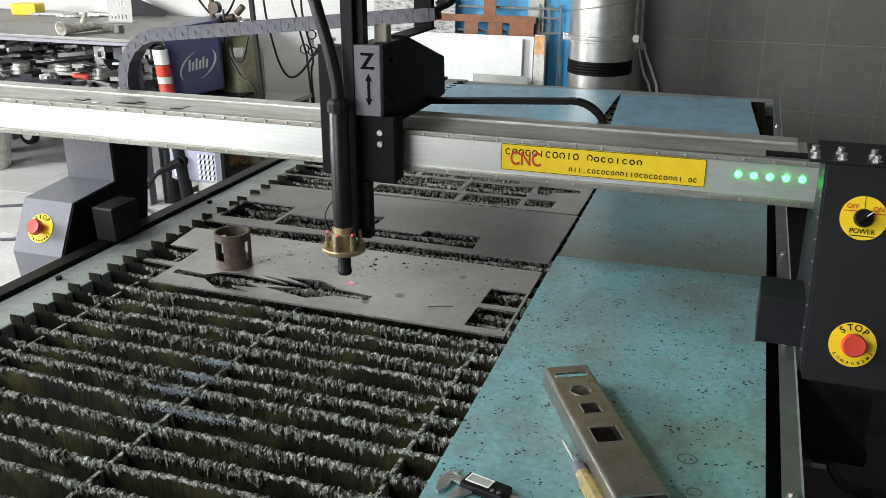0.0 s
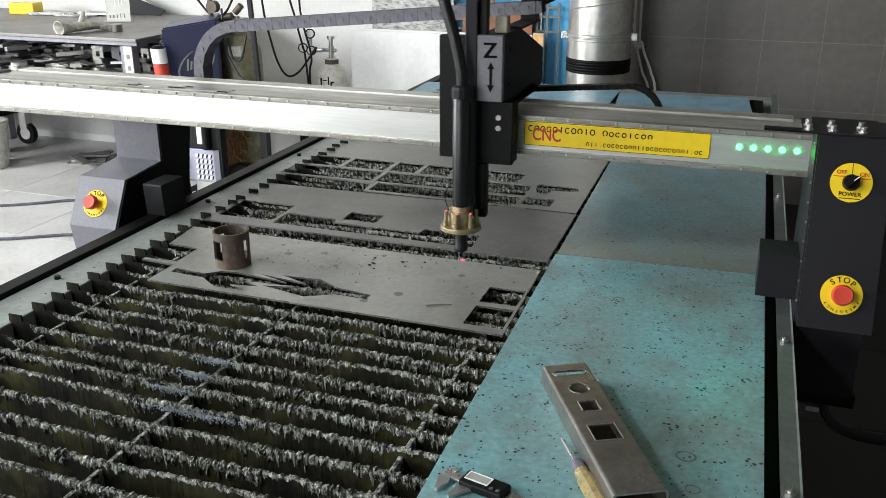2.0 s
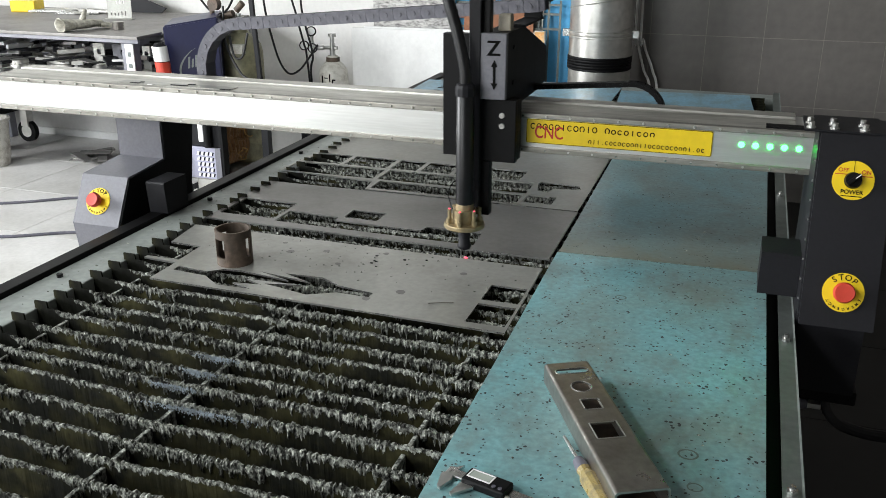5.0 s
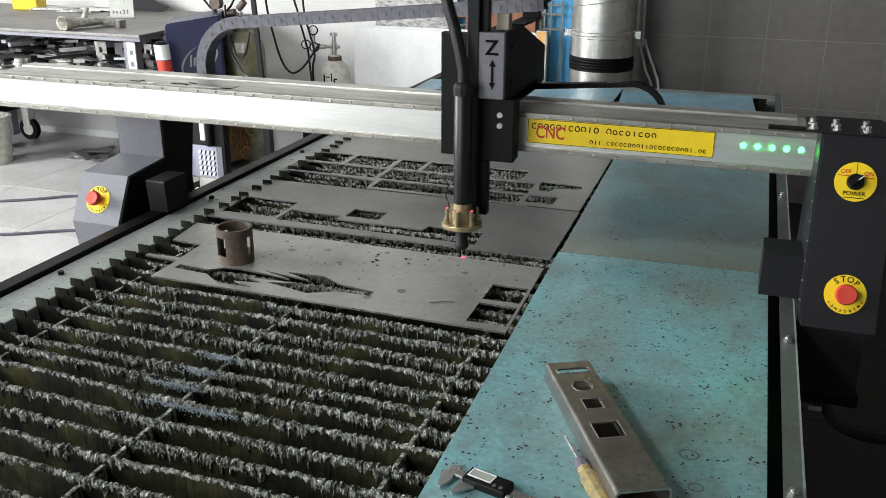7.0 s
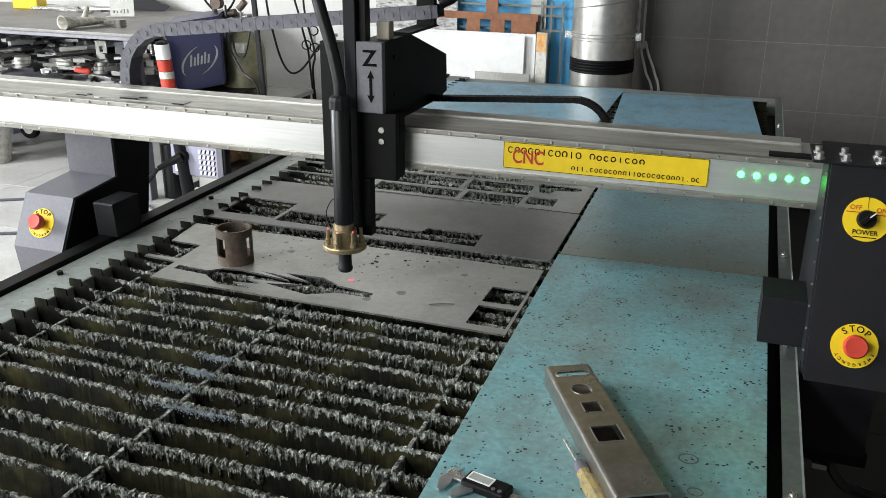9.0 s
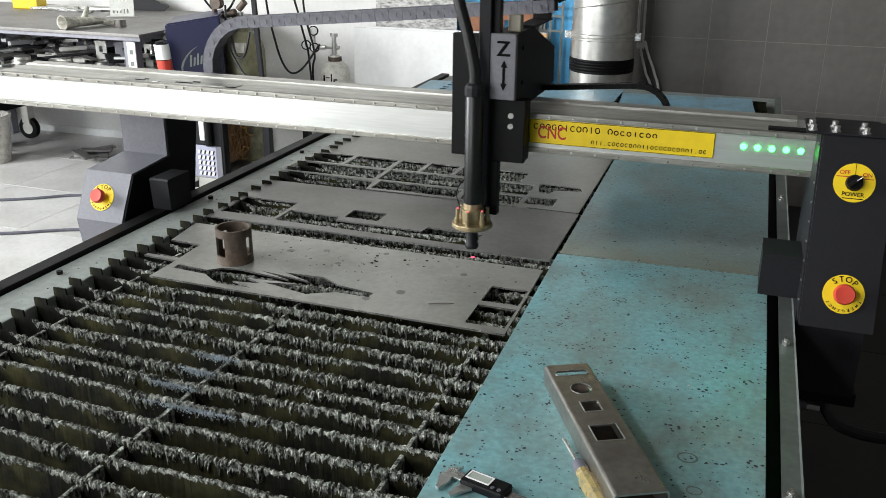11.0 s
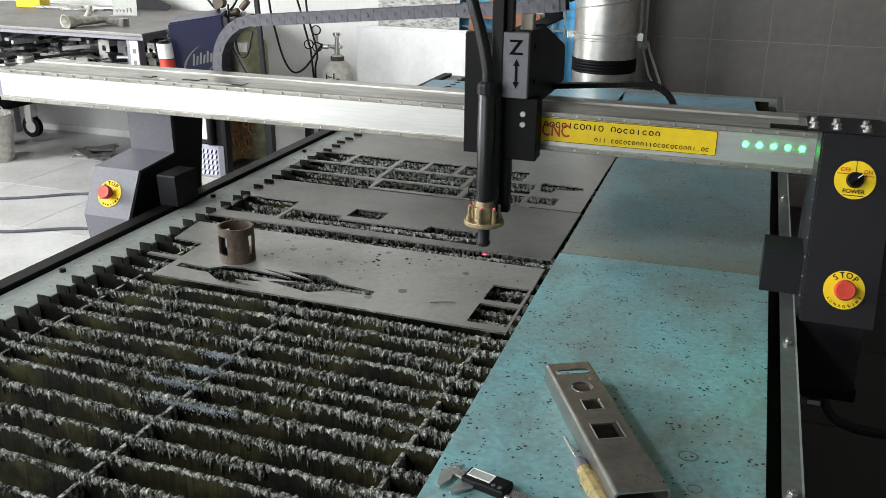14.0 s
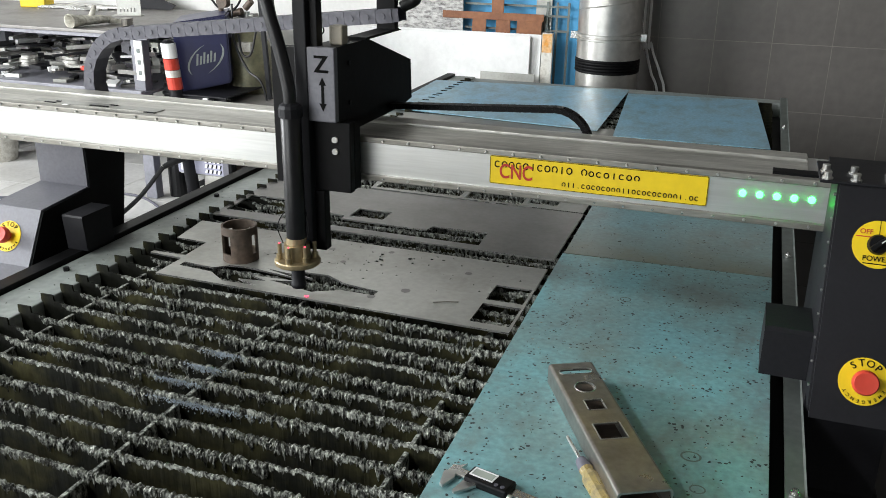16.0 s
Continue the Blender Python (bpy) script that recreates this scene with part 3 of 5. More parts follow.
def caliper():
    ob = thing("caliper", pose(-0.331, 1.012, ZT + 0.005, 0, 0, -14), "digital caliper with steel jaws and black housing on the blue sheet", "caliper")
    part("beam", box(B(), -0.012, 0.225, -0.008, 0.008, 0.003, 0.0065, 0.0006), STEEL, ob, "steel measuring beam")
    bm = B()
    prism(bm, [(-0.014, -0.008), (0.002, -0.008), (0.006, -0.018), (0.002, -0.042), (-0.004, -0.040), (-0.014, -0.014)], 0.0025, 0.007, "z")
    prism(bm, [(-0.014, 0.008), (0.002, 0.008), (0.004, 0.022), (-0.003, 0.012)], 0.0025, 0.007, "z")
    part("fixed_jaw", bm, STEEL, ob)
    bm = B()
    prism(bm, [(0.020, -0.010), (0.044, -0.010), (0.040, -0.018), (0.024, -0.046), (0.019, -0.044)], 0.003, 0.0068, "z")
    prism(bm, [(0.020, 0.010), (0.034, 0.010), (0.021, 0.024)], 0.003, 0.0068, "z")
    part("sliding_jaw", bm, STEEL, ob)
    head = part("display_housing", box(B(), 0.020, 0.088, -0.0165, 0.0145, 0.001, 0.0145, 0.003), BLACK, ob, "black plastic housing")
    part("screen", box(B(), 0.027, 0.060, -0.0065, 0.0085, 0.0143, 0.0152, 0.0005), SCREEN, head, "grey display")
    part("screen_frame", sheet(B(), rect(0.025, -0.0085, 0.062, 0.0105), [rect(0.027, -0.0065, 0.060, 0.0085)], 0.0144, 0.0156), WHITEINK, head)
    for k in range(2):
        part("button", rod(B(), (0.069 + 0.010 * k, -0.010, 0.0145), (0.069 + 0.010 * k, -0.010, 0.0158), 0.003, n=14), CHAIN, head)
    part("thumb_wheel", rod(B(), (0.090, -0.013, 0.004), (0.096, -0.013, 0.004), 0.006, n=18), STEEL, ob)
    return ob


caliper()


def screwdriver():
    ob = thing("screwdriver", pose(-0.202, 1.150, ZT + 0.013, 0, 3.0, -58.5), "screwdriver with steel shaft and dirty amber handle on the blue sheet", "screwdriver")
    part("shaft", rod(B(), (0, 0, 0.0), (0.062, 0, 0), 0.0024, 0.003, n=14), STEEL, ob, "steel shaft", True)
    bm = B()
    part("collar", rod(B(), (0.060, 0, 0), (0.082, 0, 0), 0.0085, 0.011, n=16), CHAIN, ob, "", True)
    for a, b, r1, r2 in ((0.082, 0.090, 0.011, 0.0095), (0.090, 0.104, 0.0095, 0.0145), (0.104, 0.160, 0.0145, 0.0145), (0.160, 0.168, 0.0145, 0.009)):
        rod(bm, (a, 0, 0), (b, 0, 0), r1, r2, n=12)
    part("handle", bm, AMBER, ob, "dirty amber plastic handle")
    return ob


screwdriver()


def cut_ring():
    """A short piece of pipe with four windows cut through its wall."""
    bm = B()
    n, R, r, h = 64, 0.0405, 0.036, 0.082
    holes = [(-136, -92), (-16, 6), (44, 88), (146, 170)]
    levels = [0, 0.020, 0.064, h]
    def solid(i, k):
        a = (i + 0.5) * 360 / n - 180
        return not (k == 1 and any(p <= a <= q for p, q in holes))
    def pt(i, z, rad):
        a = radians(i * 360 / n - 180)
        return (rad * math.cos(a), rad * math.sin(a), z)
    grid = {(i, k, s): bm.verts.new(pt(i, levels[k], (r, R)[s])) for i in range(n) for k in range(4) for s in (0, 1)}
    for i in range(n):
        j = (i + 1) % n
        for k in range(3):
            if solid(i, k):
                for s in (0, 1):
                    bm.faces.new((grid[i, k, s], grid[j, k, s], grid[j, k + 1, s], grid[i, k + 1, s]))
                if not solid((i - 1) % n, k):
                    bm.faces.new((grid[i, k, 0], grid[i, k, 1], grid[i, k + 1, 1], grid[i, k + 1, 0]))
                if not solid(j, k):
                    bm.faces.new((grid[j, k, 0], grid[j, k, 1], grid[j, k + 1, 1], grid[j, k + 1, 0]))
            else:
                for q in (k, k + 1):
                    bm.faces.new((grid[i, q, 0], grid[j, q, 0], grid[j, q, 1], grid[i, q, 1]))
        for q in (0, 3):
            bm.faces.new((grid[i, q, 0], grid[j, q, 0], grid[j, q, 1], grid[i, q, 1]))
    bmesh.ops.recalc_face_normals(bm, faces=bm.faces)
    ob = obj("pipe_ring", bm, RINGMAT, True)
    ob.matrix_basis = pose(-1.068, 1.640, ZT + 0.004, 0, 0, 0)
    return tagged(ob, "brown rusty pipe ring with cut windows, standing on the steel sheet", "pipe ring")


cut_ring()


def metal_bits():
    """Slag crumbs and filings strewn over sheets and rim."""
    rng = random.Random(21)
    bm = B()
    spots = [(rng.gauss(-0.88, 0.10), rng.gauss(1.72, 0.05), ZT + 0.004) for k in range(40)]
    spots += [(rng.uniform(-1.19, -0.40), rng.uniform(1.62, 1.82), ZT + 0.004) for k in range(60)]
    spots += [(rng.uniform(-1.42, -1.34), rng.uniform(0.9, 3.4), ZT - 0.004) for k in range(120)]
    spots += [(rng.uniform(-0.34, 0.08), rng.uniform(0.85, 2.9), ZT + 0.005) for k in range(230)]
    for x, y, z in spots:
        r = rng.uniform(0.0008, 0.0028)
        a = rng.uniform(0, 3.1)
        c, q = math.cos(a) * r * rng.uniform(1, 2.2), math.sin(a) * r
        v = [bm.verts.new((x + c, y + q, z)), bm.verts.new((x - q, y + c * 0.6, z)), bm.verts.new((x - c, y - q, z)), bm.verts.new((x + q, y - c * 0.6, z)), bm.verts.new((x, y, z + r * 0.8))]
        for i in range(4):
            bm.faces.new((v[i], v[(i + 1) % 4], v[4]))
    return tagged(obj("metal_crumbs", bm, SLAG), "slag crumbs and filings strewn over the sheets", "metal crumbs", kind="stuff")


metal_bits()
rng = random.Random(14)
bm = B()
for k in range(10):
    x, y, r = rng.gauss(-0.74, 0.07), rng.gauss(1.76, 0.03), rng.uniform(0.0018, 0.0036)
    box(bm, x - r, x + r, y - r * 0.6, y + r * 0.6, ZT + 0.004, ZT + 0.004 + r * 0.7, 0.0006)
tagged(obj("slag_chips", bm, BLACK), "black slag chips scattered on the steel sheet", "slag chips", kind="stuff")
for x, y, r in ((-0.98, 1.74, 0.010), (-0.90, 1.77, 0.008), (-0.84, 1.705, 0.007), (-0.645, 1.60, 0.011), (-0.70, 1.545, 0.009), (-0.76, 1.80, 0.007), (-0.55, 1.74, 0.008), (-1.02, 1.79, 0.006)):
    drop = [(x + r * math.cos(radians(24 * k)) * rng.uniform(0.85, 1.1), y + r * math.sin(radians(24 * k)) * rng.uniform(0.85, 1.1)) for k in range(15)]
    part("drop_stain", sheet(B(), drop, [], ZT + 0.0041, ZT + 0.0043), PLATE_DARK, fork_plate, "dull dried drop")
ob = obj("wire_offcut", pipe(B(), [(-0.568, 1.560, ZT + 0.006), (-0.545, 1.572, ZT + 0.006), (-0.52, 1.580, ZT + 0.006)], 0.0012, 6), TUBE)
tagged(ob, "thin bent wire offcut lying on the steel sheet", "wire")

# ---- gantry: its own space has y = 0 at the cutting spot, x and z as in the room ----
gantry = thing("cutting_gantry", pose(0, 1.6265, 0), "aluminium gantry beam on dark grey legs, spanning the cutting table", "gantry")
BF = 0.05  # front face of the beam
XL, XR = -1.965, 0.150
part("beam", box(B(), XL, XR, BF, 0.235, 1.006, 1.086, 0.002), ALU, gantry, "bright aluminium box beam")
part("front_strip", box(B(), XL, XR - 0.006, BF - 0.006, BF + 0.012, 1.083, 1.094, 0.0015), STRIP, gantry, "worn aluminium edge strip")
part("front_strip", box(B(), XL, XR - 0.006, BF - 0.008, BF + 0.012, 1.007, 1.019, 0.0015), STRIP, gantry, "worn aluminium edge strip")
part("top_plate", box(B(), XL, XR - 0.045, BF + 0.014, 0.18, 1.0865, 1.0905, 0.001), ALU_TOP, gantry, "scratched grey top plate")
part("rear_rail", box(B(), XL, XR - 0.045, 0.185, 0.232, 1.0865, 1.095, 0.002), ALU_TOP, gantry)
x = XL + 0.05
while x < XR - 0.03:
    for z in (1.0885, 1.0130):
        bm = B()
        rod(bm, (x, BF - 0.006, z), (x, BF - 0.0105, z), 0.0028, 0.0022, n=10)
        part("screw", bm, STEEL, gantry)
    x += 0.052
part("tape_strip", box(B(), -1.56, -1.22, BF + 0.035, BF + 0.070, 1.0905, 1.0918), PLATE, gantry, "grey sticky tape strip")
for x, w, y in ((-1.52, 0.03, 0.085), (-1.50, 0.012, 0.10), (-1.40, 0.05, 0.09), (-1.36, 0.02, 0.11), (-1.245, 0.03, 0.075), (-1.46, 0.016, 0.075)):
    part("tape_scrap", box(B(), x, x + w, BF + y - 0.05, BF + y - 0.044, 1.0918, 1.0935, 0.0005), BLACK if w != 0.016 else BOARD, gantry)
part("cover_plate", box(B(), 0.045, 0.150, BF + 0.02, BF + 0.05, 1.0905, 1.096, 0.001), BLACK, gantry)

# maker's sign: plain strokes stand for the maker's name and address
LX0, LX1, LZ0, LZ1 = -0.452, -0.056, 1.0275, 1.0815


def rounded(x0, z0, x1, z1, r):
    """A rectangle with rounded corners."""
    out = []
    for cx, cz, a0 in ((x1 - r, z1 - r, 0), (x0 + r, z1 - r, 90), (x0 + r, z0 + r, 180), (x1 - r, z0 + r, 270)):
        out += [(cx + r * math.cos(radians(a0 + 18 * k)), cz + r * math.sin(radians(a0 + 18 * k))) for k in range(6)]
    return out


sign = part("sign", prism(B(), rounded(LX0, LZ0, LX1, LZ1, 0.004), BF - 0.002, BF, "y"), YELLOW, gantry, "yellow sign with dark red and black writing")
SIGN_FACE = Matrix.Translation((0, BF - 0.0022, 0)) @ FACE
bm = sheet(B(), rounded(LX0 + 0.0006, LZ0 + 0.0006, LX1 - 0.0006, LZ1 - 0.0006, 0.0035), [rounded(LX0 + 0.0014, LZ0 + 0.0014, LX1 - 0.0014, LZ1 - 0.0014, 0.003)], 0, 0.0003)
bmesh.ops.transform(bm, matrix=SIGN_FACE, verts=bm.verts)
part("border_line", bm, INK, sign)


def stroke_mark(kind, x, w, z0, z1, t, material):
    """A plain thin stroke, arc or ring standing for one character of the maker's name."""
    cx, cz, rx, rz = x + w / 2, (z0 + z1) / 2, w / 2, (z1 - z0) / 2
    def ellipse(a0, a1, f):
        m = max(3, int(abs(a1 - a0) / 24))
        return [(cx + (rx - f) * math.cos(radians(a0 + (a1 - a0) * k / m)), cz + (rz - f) * math.sin(radians(a0 + (a1 - a0) * k / m))) for k in range(m + 1)]
    if kind == "bar":
        bm = sheet(B(), rect(cx - t / 2, z0, cx + t / 2, z1), [], 0, 0.0004)
    elif kind == "ring":
        bm = sheet(B(), ellipse(0, 340, 0), [ellipse(0, 340, t)], 0, 0.0004)
    else:
        a0, a1 = {"arc": (40, 320), "arch": (-60, 240)}[kind]
        bm = sheet(B(), ellipse(a0, a1, 0) + ellipse(a1, a0, t), [], 0, 0.0004)
    bmesh.ops.transform(bm, matrix=SIGN_FACE, verts=bm.verts)
    return part("line", bm, material, sign)


KINDS = ("arc", "arch", "ring", "arc", "ring", "bar", "arc", "ring", "arch", "bar", "ring")
x = -0.443
for k in range(20):
    if k != 11:
        small = k > 12
        stroke_mark(KINDS[k % 11], x, 0.0115 if not small else 0.0105, LZ1 - 0.0225, LZ1 - (0.009 if not small else 0.0115), 0.0021, INK)
    x += 0.0136
x = -0.314
for k in range(27):
    stroke_mark(KINDS[(k * 4 + 1) % 11] if k not in (3, 24) else "bar", x, 0.0072, LZ0 + 0.0075, LZ0 + (0.0165 if k not in (3, 24) else 0.009), 0.0016, INK)
    x += 0.0091
letters("letter", "CNC", 0.041, REDINK, sign, Matrix.Translation((-0.401, BF - 0.0027, LZ0 + 0.0245)) @ FACE @ Matrix.Diagonal((0.72, 0.95, 1, 1)), "dark red letters")
for k in range(5):
    x = 0.001 + 0.0278 * k
    led = part("led", rod(B(), (x, BF, 1.058), (x, BF - 0.004, 1.058), 0.0062, 0.005, n=16), LEDMAT, gantry, "glowing indicator light")

# right leg: a tall box whose face leans forward towards its foot
LEGX0, LEGX1 = 0.140, 0.268
leg = part("leg", prism(B(), [(-0.070, 1.1215), (0.06, 1.1215), (0.06, 1.10), (0.20, 1.10), (0.20, 0.60), (-0.10, 0.60), (-0.10, 0.785), (-0.197, 0.785)], LEGX0, LEGX1, "x"), DARK, gantry, "dark grey leg box with switches")
part("side_panel", prism(B(), [(-0.060, 1.120), (0.045, 1.120), (0.045, 0.80), (-0.186, 0.79)], LEGX0 - 0.003, LEGX0, "x"), DARK, leg, "dark grey inner side panel")
for k in range(9):
    z = 1.10 - 0.035 * k
    part("screw", rod(B(), (LEGX0 - 0.003, -0.055 - 0.37 * (1.128 - z) + 0.012, z), (LEGX0 - 0.0055, -0.055 - 0.37 * (1.128 - z) + 0.012, z), 0.0025, n=8), STEEL, leg)
part("lower_box", box(B(), LEGX0 + 0.004, LEGX1 + 0.01, -0.09, 0.19, 0.572, 0.602, 0.004), BLACK, leg)
part("cap_plate", box(B(), 0.110, 0.272, -0.073, 0.052, 1.122, 1.1265, 0.0015), DARK, gantry, "dark steel cap plate with bolts")
for x in (0.121, 0.162, 0.214):
    for y in (-0.060, -0.016):
        bm = B()
        rod(bm, (x, y, 1.1265), (x, y, 1.129), 0.0085, n=18)
        rod(bm, (x, y, 1.129), (x, y, 1.138), 0.006, n=16)
        part("bolt", bm, STEEL, gantry, "bright steel cap bolt")
LEAN = math.degrees(math.atan2(0.129, 0.343))  # lean of the leg's face


def on_face(x, z):
    """A pose on the leaning face of the right leg: x along, z up the face, y into it."""
    return pose(x, -0.068 - (1.128 - z) * 0.129 / 0.343, z, -LEAN, 0, 0)


def switch_plate(name, m, parent, words):
    plate = part(name, ngon_disc(B(), (0, 0, 0), 0.0362, 0.0015), YELLOW, parent, "round yellow switch plate")
    plate.matrix_basis = m
    for text, r, size, a0, a1, flip in words:
        arc_letters(text, r, size, a0, a1, flip, INK, plate, Matrix.Translation((0, -0.0017, 0)) @ FACE)
    return plate


STOPWORDS = [("STOP", 0.028, 0.0150, -38, 38, False), ("EMERGENCY", 0.0305, 0.0072, 112, 236, False)]


def stop_button(m, parent):
    plate = switch_plate("stop_plate", m, parent, STOPWORDS)
    bm = B()
    rod(bm, (0, 0, 0), (0, -0.012, 0), 0.011, n=20)
    part("collar", bm, RED, plate, "", True)
    bm = B()
    lathe(bm, [(0.011, 0.0), (0.0185, 0.003), (0.0195, 0.008), (0.0185, 0.015), (0.0165, 0.018), (0.008, 0.0175)], (0, 0, 0), 28)
    bmesh.ops.transform(bm, matrix=Matrix.Translation((0, -0.010, 0)) @ Matrix.Rotation(radians(90), 4, "X"), verts=bm.verts)
    part("mushroom_button", bm, RED, plate, "red mushroom button", True)
    return plate


stop_button(on_face(0.2095, 0.848), leg)
power = switch_plate("power_plate", on_face(0.203, 1.042), leg, [])
letters("letter", "POWER", 0.0112, INK, power, Matrix.Translation((0, -0.0017, -0.022)) @ FACE)
letters("letter", "OFF", 0.0105, REDINK, power, Matrix.Translation((-0.018, -0.0017, 0.018)) @ FACE)
letters("letter", "ON", 0.0105, REDINK, power, Matrix.Translation((0.021, -0.0017, 0.016)) @ FACE)
part("mark", box(B(), -0.0004, 0.0004, -0.0019, -0.0015, 0.012, 0.0365), INK, power)
for x0, x1, z in ((-0.032, -0.010, 0.0105), (0.013, 0.032, 0.0085), (-0.018, 0.018, -0.0295)):
    part("mark", box(B(), x0, x1, -0.0019, -0.0015, z - 0.0008, z + 0.0008), REDINK if z > 0 else INK, power)
knob = part("knob", rod(B(), (0, -0.0015, 0), (0, -0.013, 0), 0.0155, 0.0135, n=28), BLACK, power, "black rotary knob", True)
bm = box(B(), -0.004, 0.004, -0.022, -0.012, -0.0145, 0.0145, 0.0015)
bmesh.ops.rotate(bm, verts=bm.verts, cent=(0, 0, 0), matrix=Matrix.Rotation(radians(48), 3, "Y"))
part("knob_grip", bm, BLACK, knob)
bm = box(B(), -0.0009, 0.0009, -0.0226, -0.022, 0.003, 0.0145)
bmesh.ops.rotate(bm, verts=bm.verts, cent=(0, 0, 0), matrix=Matrix.Rotation(radians(48), 3, "Y"))
part("pointer", bm, WHITEINK, knob)
# guard over the rail
part("guard", prism(B(), [(0.004, 0.882), (-0.094, 0.882), (-0.10, 0.876), (-0.106, 0.800), (0.004, 0.800)], 0.063, 0.1365, "x"), DARK, gantry, "black rail guard")
part("cable", pipe(B(), [(0.225, -0.05, 0.565), (0.235, -0.06, 0.535), (0.27, -0.07, 0.512), (0.36, -0.06, 0.50), (0.55, 0.0, 0.50)], 0.012), RUBBER, gantry)
for x in (0.16, 0.185, 0.21):
    part("cable_gland", rod(B(), (x, -0.06, 0.572), (x, -0.06, 0.553), 0.010, n=10), CHAIN, gantry)
part("connector", rod(B(), (0.150, -0.075, 0.556), (0.190, -0.075, 0.556), 0.013, n=14), CHAIN, gantry, "grey cable connector", True)
part("connector", rod(B(), (0.190, -0.075, 0.556), (0.216, -0.075, 0.556), 0.010, n=6), STEEL, gantry, "steel connector nut")

# left leg
LEGB = 0.335  # back edge of its upper part
leg = part("leg", prism(B(), [(0.177, 1.0), (LEGB, 1.0), (LEGB - 0.08, 0.55), (-0.02, 0.55), (-0.043, 0.736), (0.020, 0.854), (0.177, 0.867)], -1.655, -1.512, "x"), GREYPAINT, gantry, "dark grey leg box with a sloping front")
# black plate drawn to the full profile, so it also paints the inner side's shade
bm = prism(B(), [(0.181, 0.999), (LEGB, 0.999), (LEGB - 0.08, 0.56), (-0.015, 0.56), (-0.038, 0.736), (0.022, 0.850), (0.181, 0.863)], -1.5115, -1.508, "x")
part("inner_plate", bm, BLACK, leg, "black inner plate, doubling as shade on the leg side")
tilt = math.degrees(math.atan2(0.063, 0.118))
stop_button(pose(-1.588, -0.0135, 0.792, -tilt, 0, 0), leg)
part("guard", prism(B(), [(0.14, 0.842), (0.043, 0.842), (0.040, 0.838), (0.046, 0.757), (0.14, 0.757)], -1.474, -1.418, "x"), DARK, gantry, "black rail guard")

# ---- carriage on the beam: its own space has x = 0 at the cutting spot ----
carriage = part("carriage", prism(B(), [(-0.060, 0.995), (0.112, 0.995), (0.112, 1.128), (0.034, 1.128), (0.034, 1.262), (-0.060, 1.262)], 0.012, BF - 0.012, "y"), BLACK, gantry, "black torch carriage plate")
part("z_bracket", box(B(), 0.034, 0.112, -0.008, 0.0115, 0.992, 1.130, 0.002), BLACK, carriage)
for z in (1.073, 1.096):
    part("screw", rod(B(), (0.081, -0.008, z), (0.081, -0.012, z), 0.006, n=14), STEEL, carriage, "bright screw head")
part("slide_bar", box(B(), 0.010, 0.036, -0.026, 0.011, 0.872, 1.42, 0.002), DARK, carriage, "dark anodised slide bar")
part("rail_back", box(B(), 0.036, 0.052, -0.012, 0.011, 1.268, 1.42, 0.001), BLACK, carriage)
part("slide_foot", box(B(), 0.012, 0.056, -0.012, 0.0115, 0.868, 0.992, 0.002), BLACK, carriage)
part("z_plate", box(B(), 0.034, 0.091, -0.024, -0.009, 1.132, 1.270, 0.0015), GREYPAINT, carriage, "grey plate with a Z axis mark")
for dx in (-0.0009, 0.0009):
    letters("letter", "Z", 0.044, INK, carriage, Matrix.Translation((0.064 + dx, -0.0245 + 0.2 * dx, 1.238)) @ FACE)
bm = B()
sheet(bm, [(0, 0.032), (0.0075, 0.017), (0.003, 0.017), (0.003, -0.017), (0.0075, -0.017), (0, -0.032), (-0.0075, -0.017), (-0.003, -0.017), (-0.003, 0.017), (-0.0075, 0.017)], [], 0, 0.0006)
bmesh.ops.transform(bm, matrix=Matrix.Translation((0.066, -0.0242, 1.184)) @ FACE, verts=bm.verts)
part("arrow", bm, INK, carriage)
zbox = part("motor_box", prism(B(), [(-0.0085, 1.130), (-0.0085, 1.270), (0.13, 1.270), (0.362, 1.198), (0.368, 1.112), (0.30, 1.103), (0.07, 1.110)], 0.036, 0.090, "x"), BLACK, carriage, "black motor housing")
for y, z in ((0.04, 1.235), (0.04, 1.160)):
    part("screw", rod(B(), (0.090, y, z), (0.093, y, z), 0.005, n=12), DARK, carriage)
part("z_motor_cap", box(B(), 0.060, 0.088, 0.020, 0.046, 1.270, 1.305, 0.003), BEIGE, carriage)
part("chain_bracket", prism(B(), [(0.10, 1.271), (0.285, 1.271), (0.265, 1.276), (0.265, 1.335), (0.245, 1.335), (0.245, 1.276), (0.10, 1.276)], 0.060, 0.100, "x"), BLACK, carriage)
part("gantry_arm", box(B(), 0.02, 0.09, 0.03, 0.30, 1.1015, 1.128, 0.002), BLACK, carriage)
TY, TX = -0.052, 0.012  # torch axis
bm = B()
lathe(bm, [(0.0195, 0.905), (0.0195, 1.150), (0.017, 1.154)], (TX, TY, 0), 28)
part("torch_body", bm, RUBBER, carriage, "black plasma torch barrel", True)
bm = B()
lathe(bm, [(0.0225, 1.143), (0.0225, 1.160), (0.020, 1.166), (0.014, 1.170)], (TX, TY, 0), 12)
part("torch_nut", bm, DARK, carriage, "black ribbed hose nut")
bm = B()
lathe(bm, [(0.043, 0.850), (0.0455, 0.852), (0.0455, 0.859), (0.044, 0.861), (0.02, 0.861)], (TX, TY, 0), 32)
part("torch_flange", bm, BRASS, carriage, "dirty brass flange", True)
bm = B()
lathe(bm, [(0.026, 0.861), (0.026, 0.892), (0.021, 0.893), (0.020, 0.905)], (TX, TY, 0), 28)
part("torch_collar", bm, BRASS, carriage, "dirty brass collar", True)
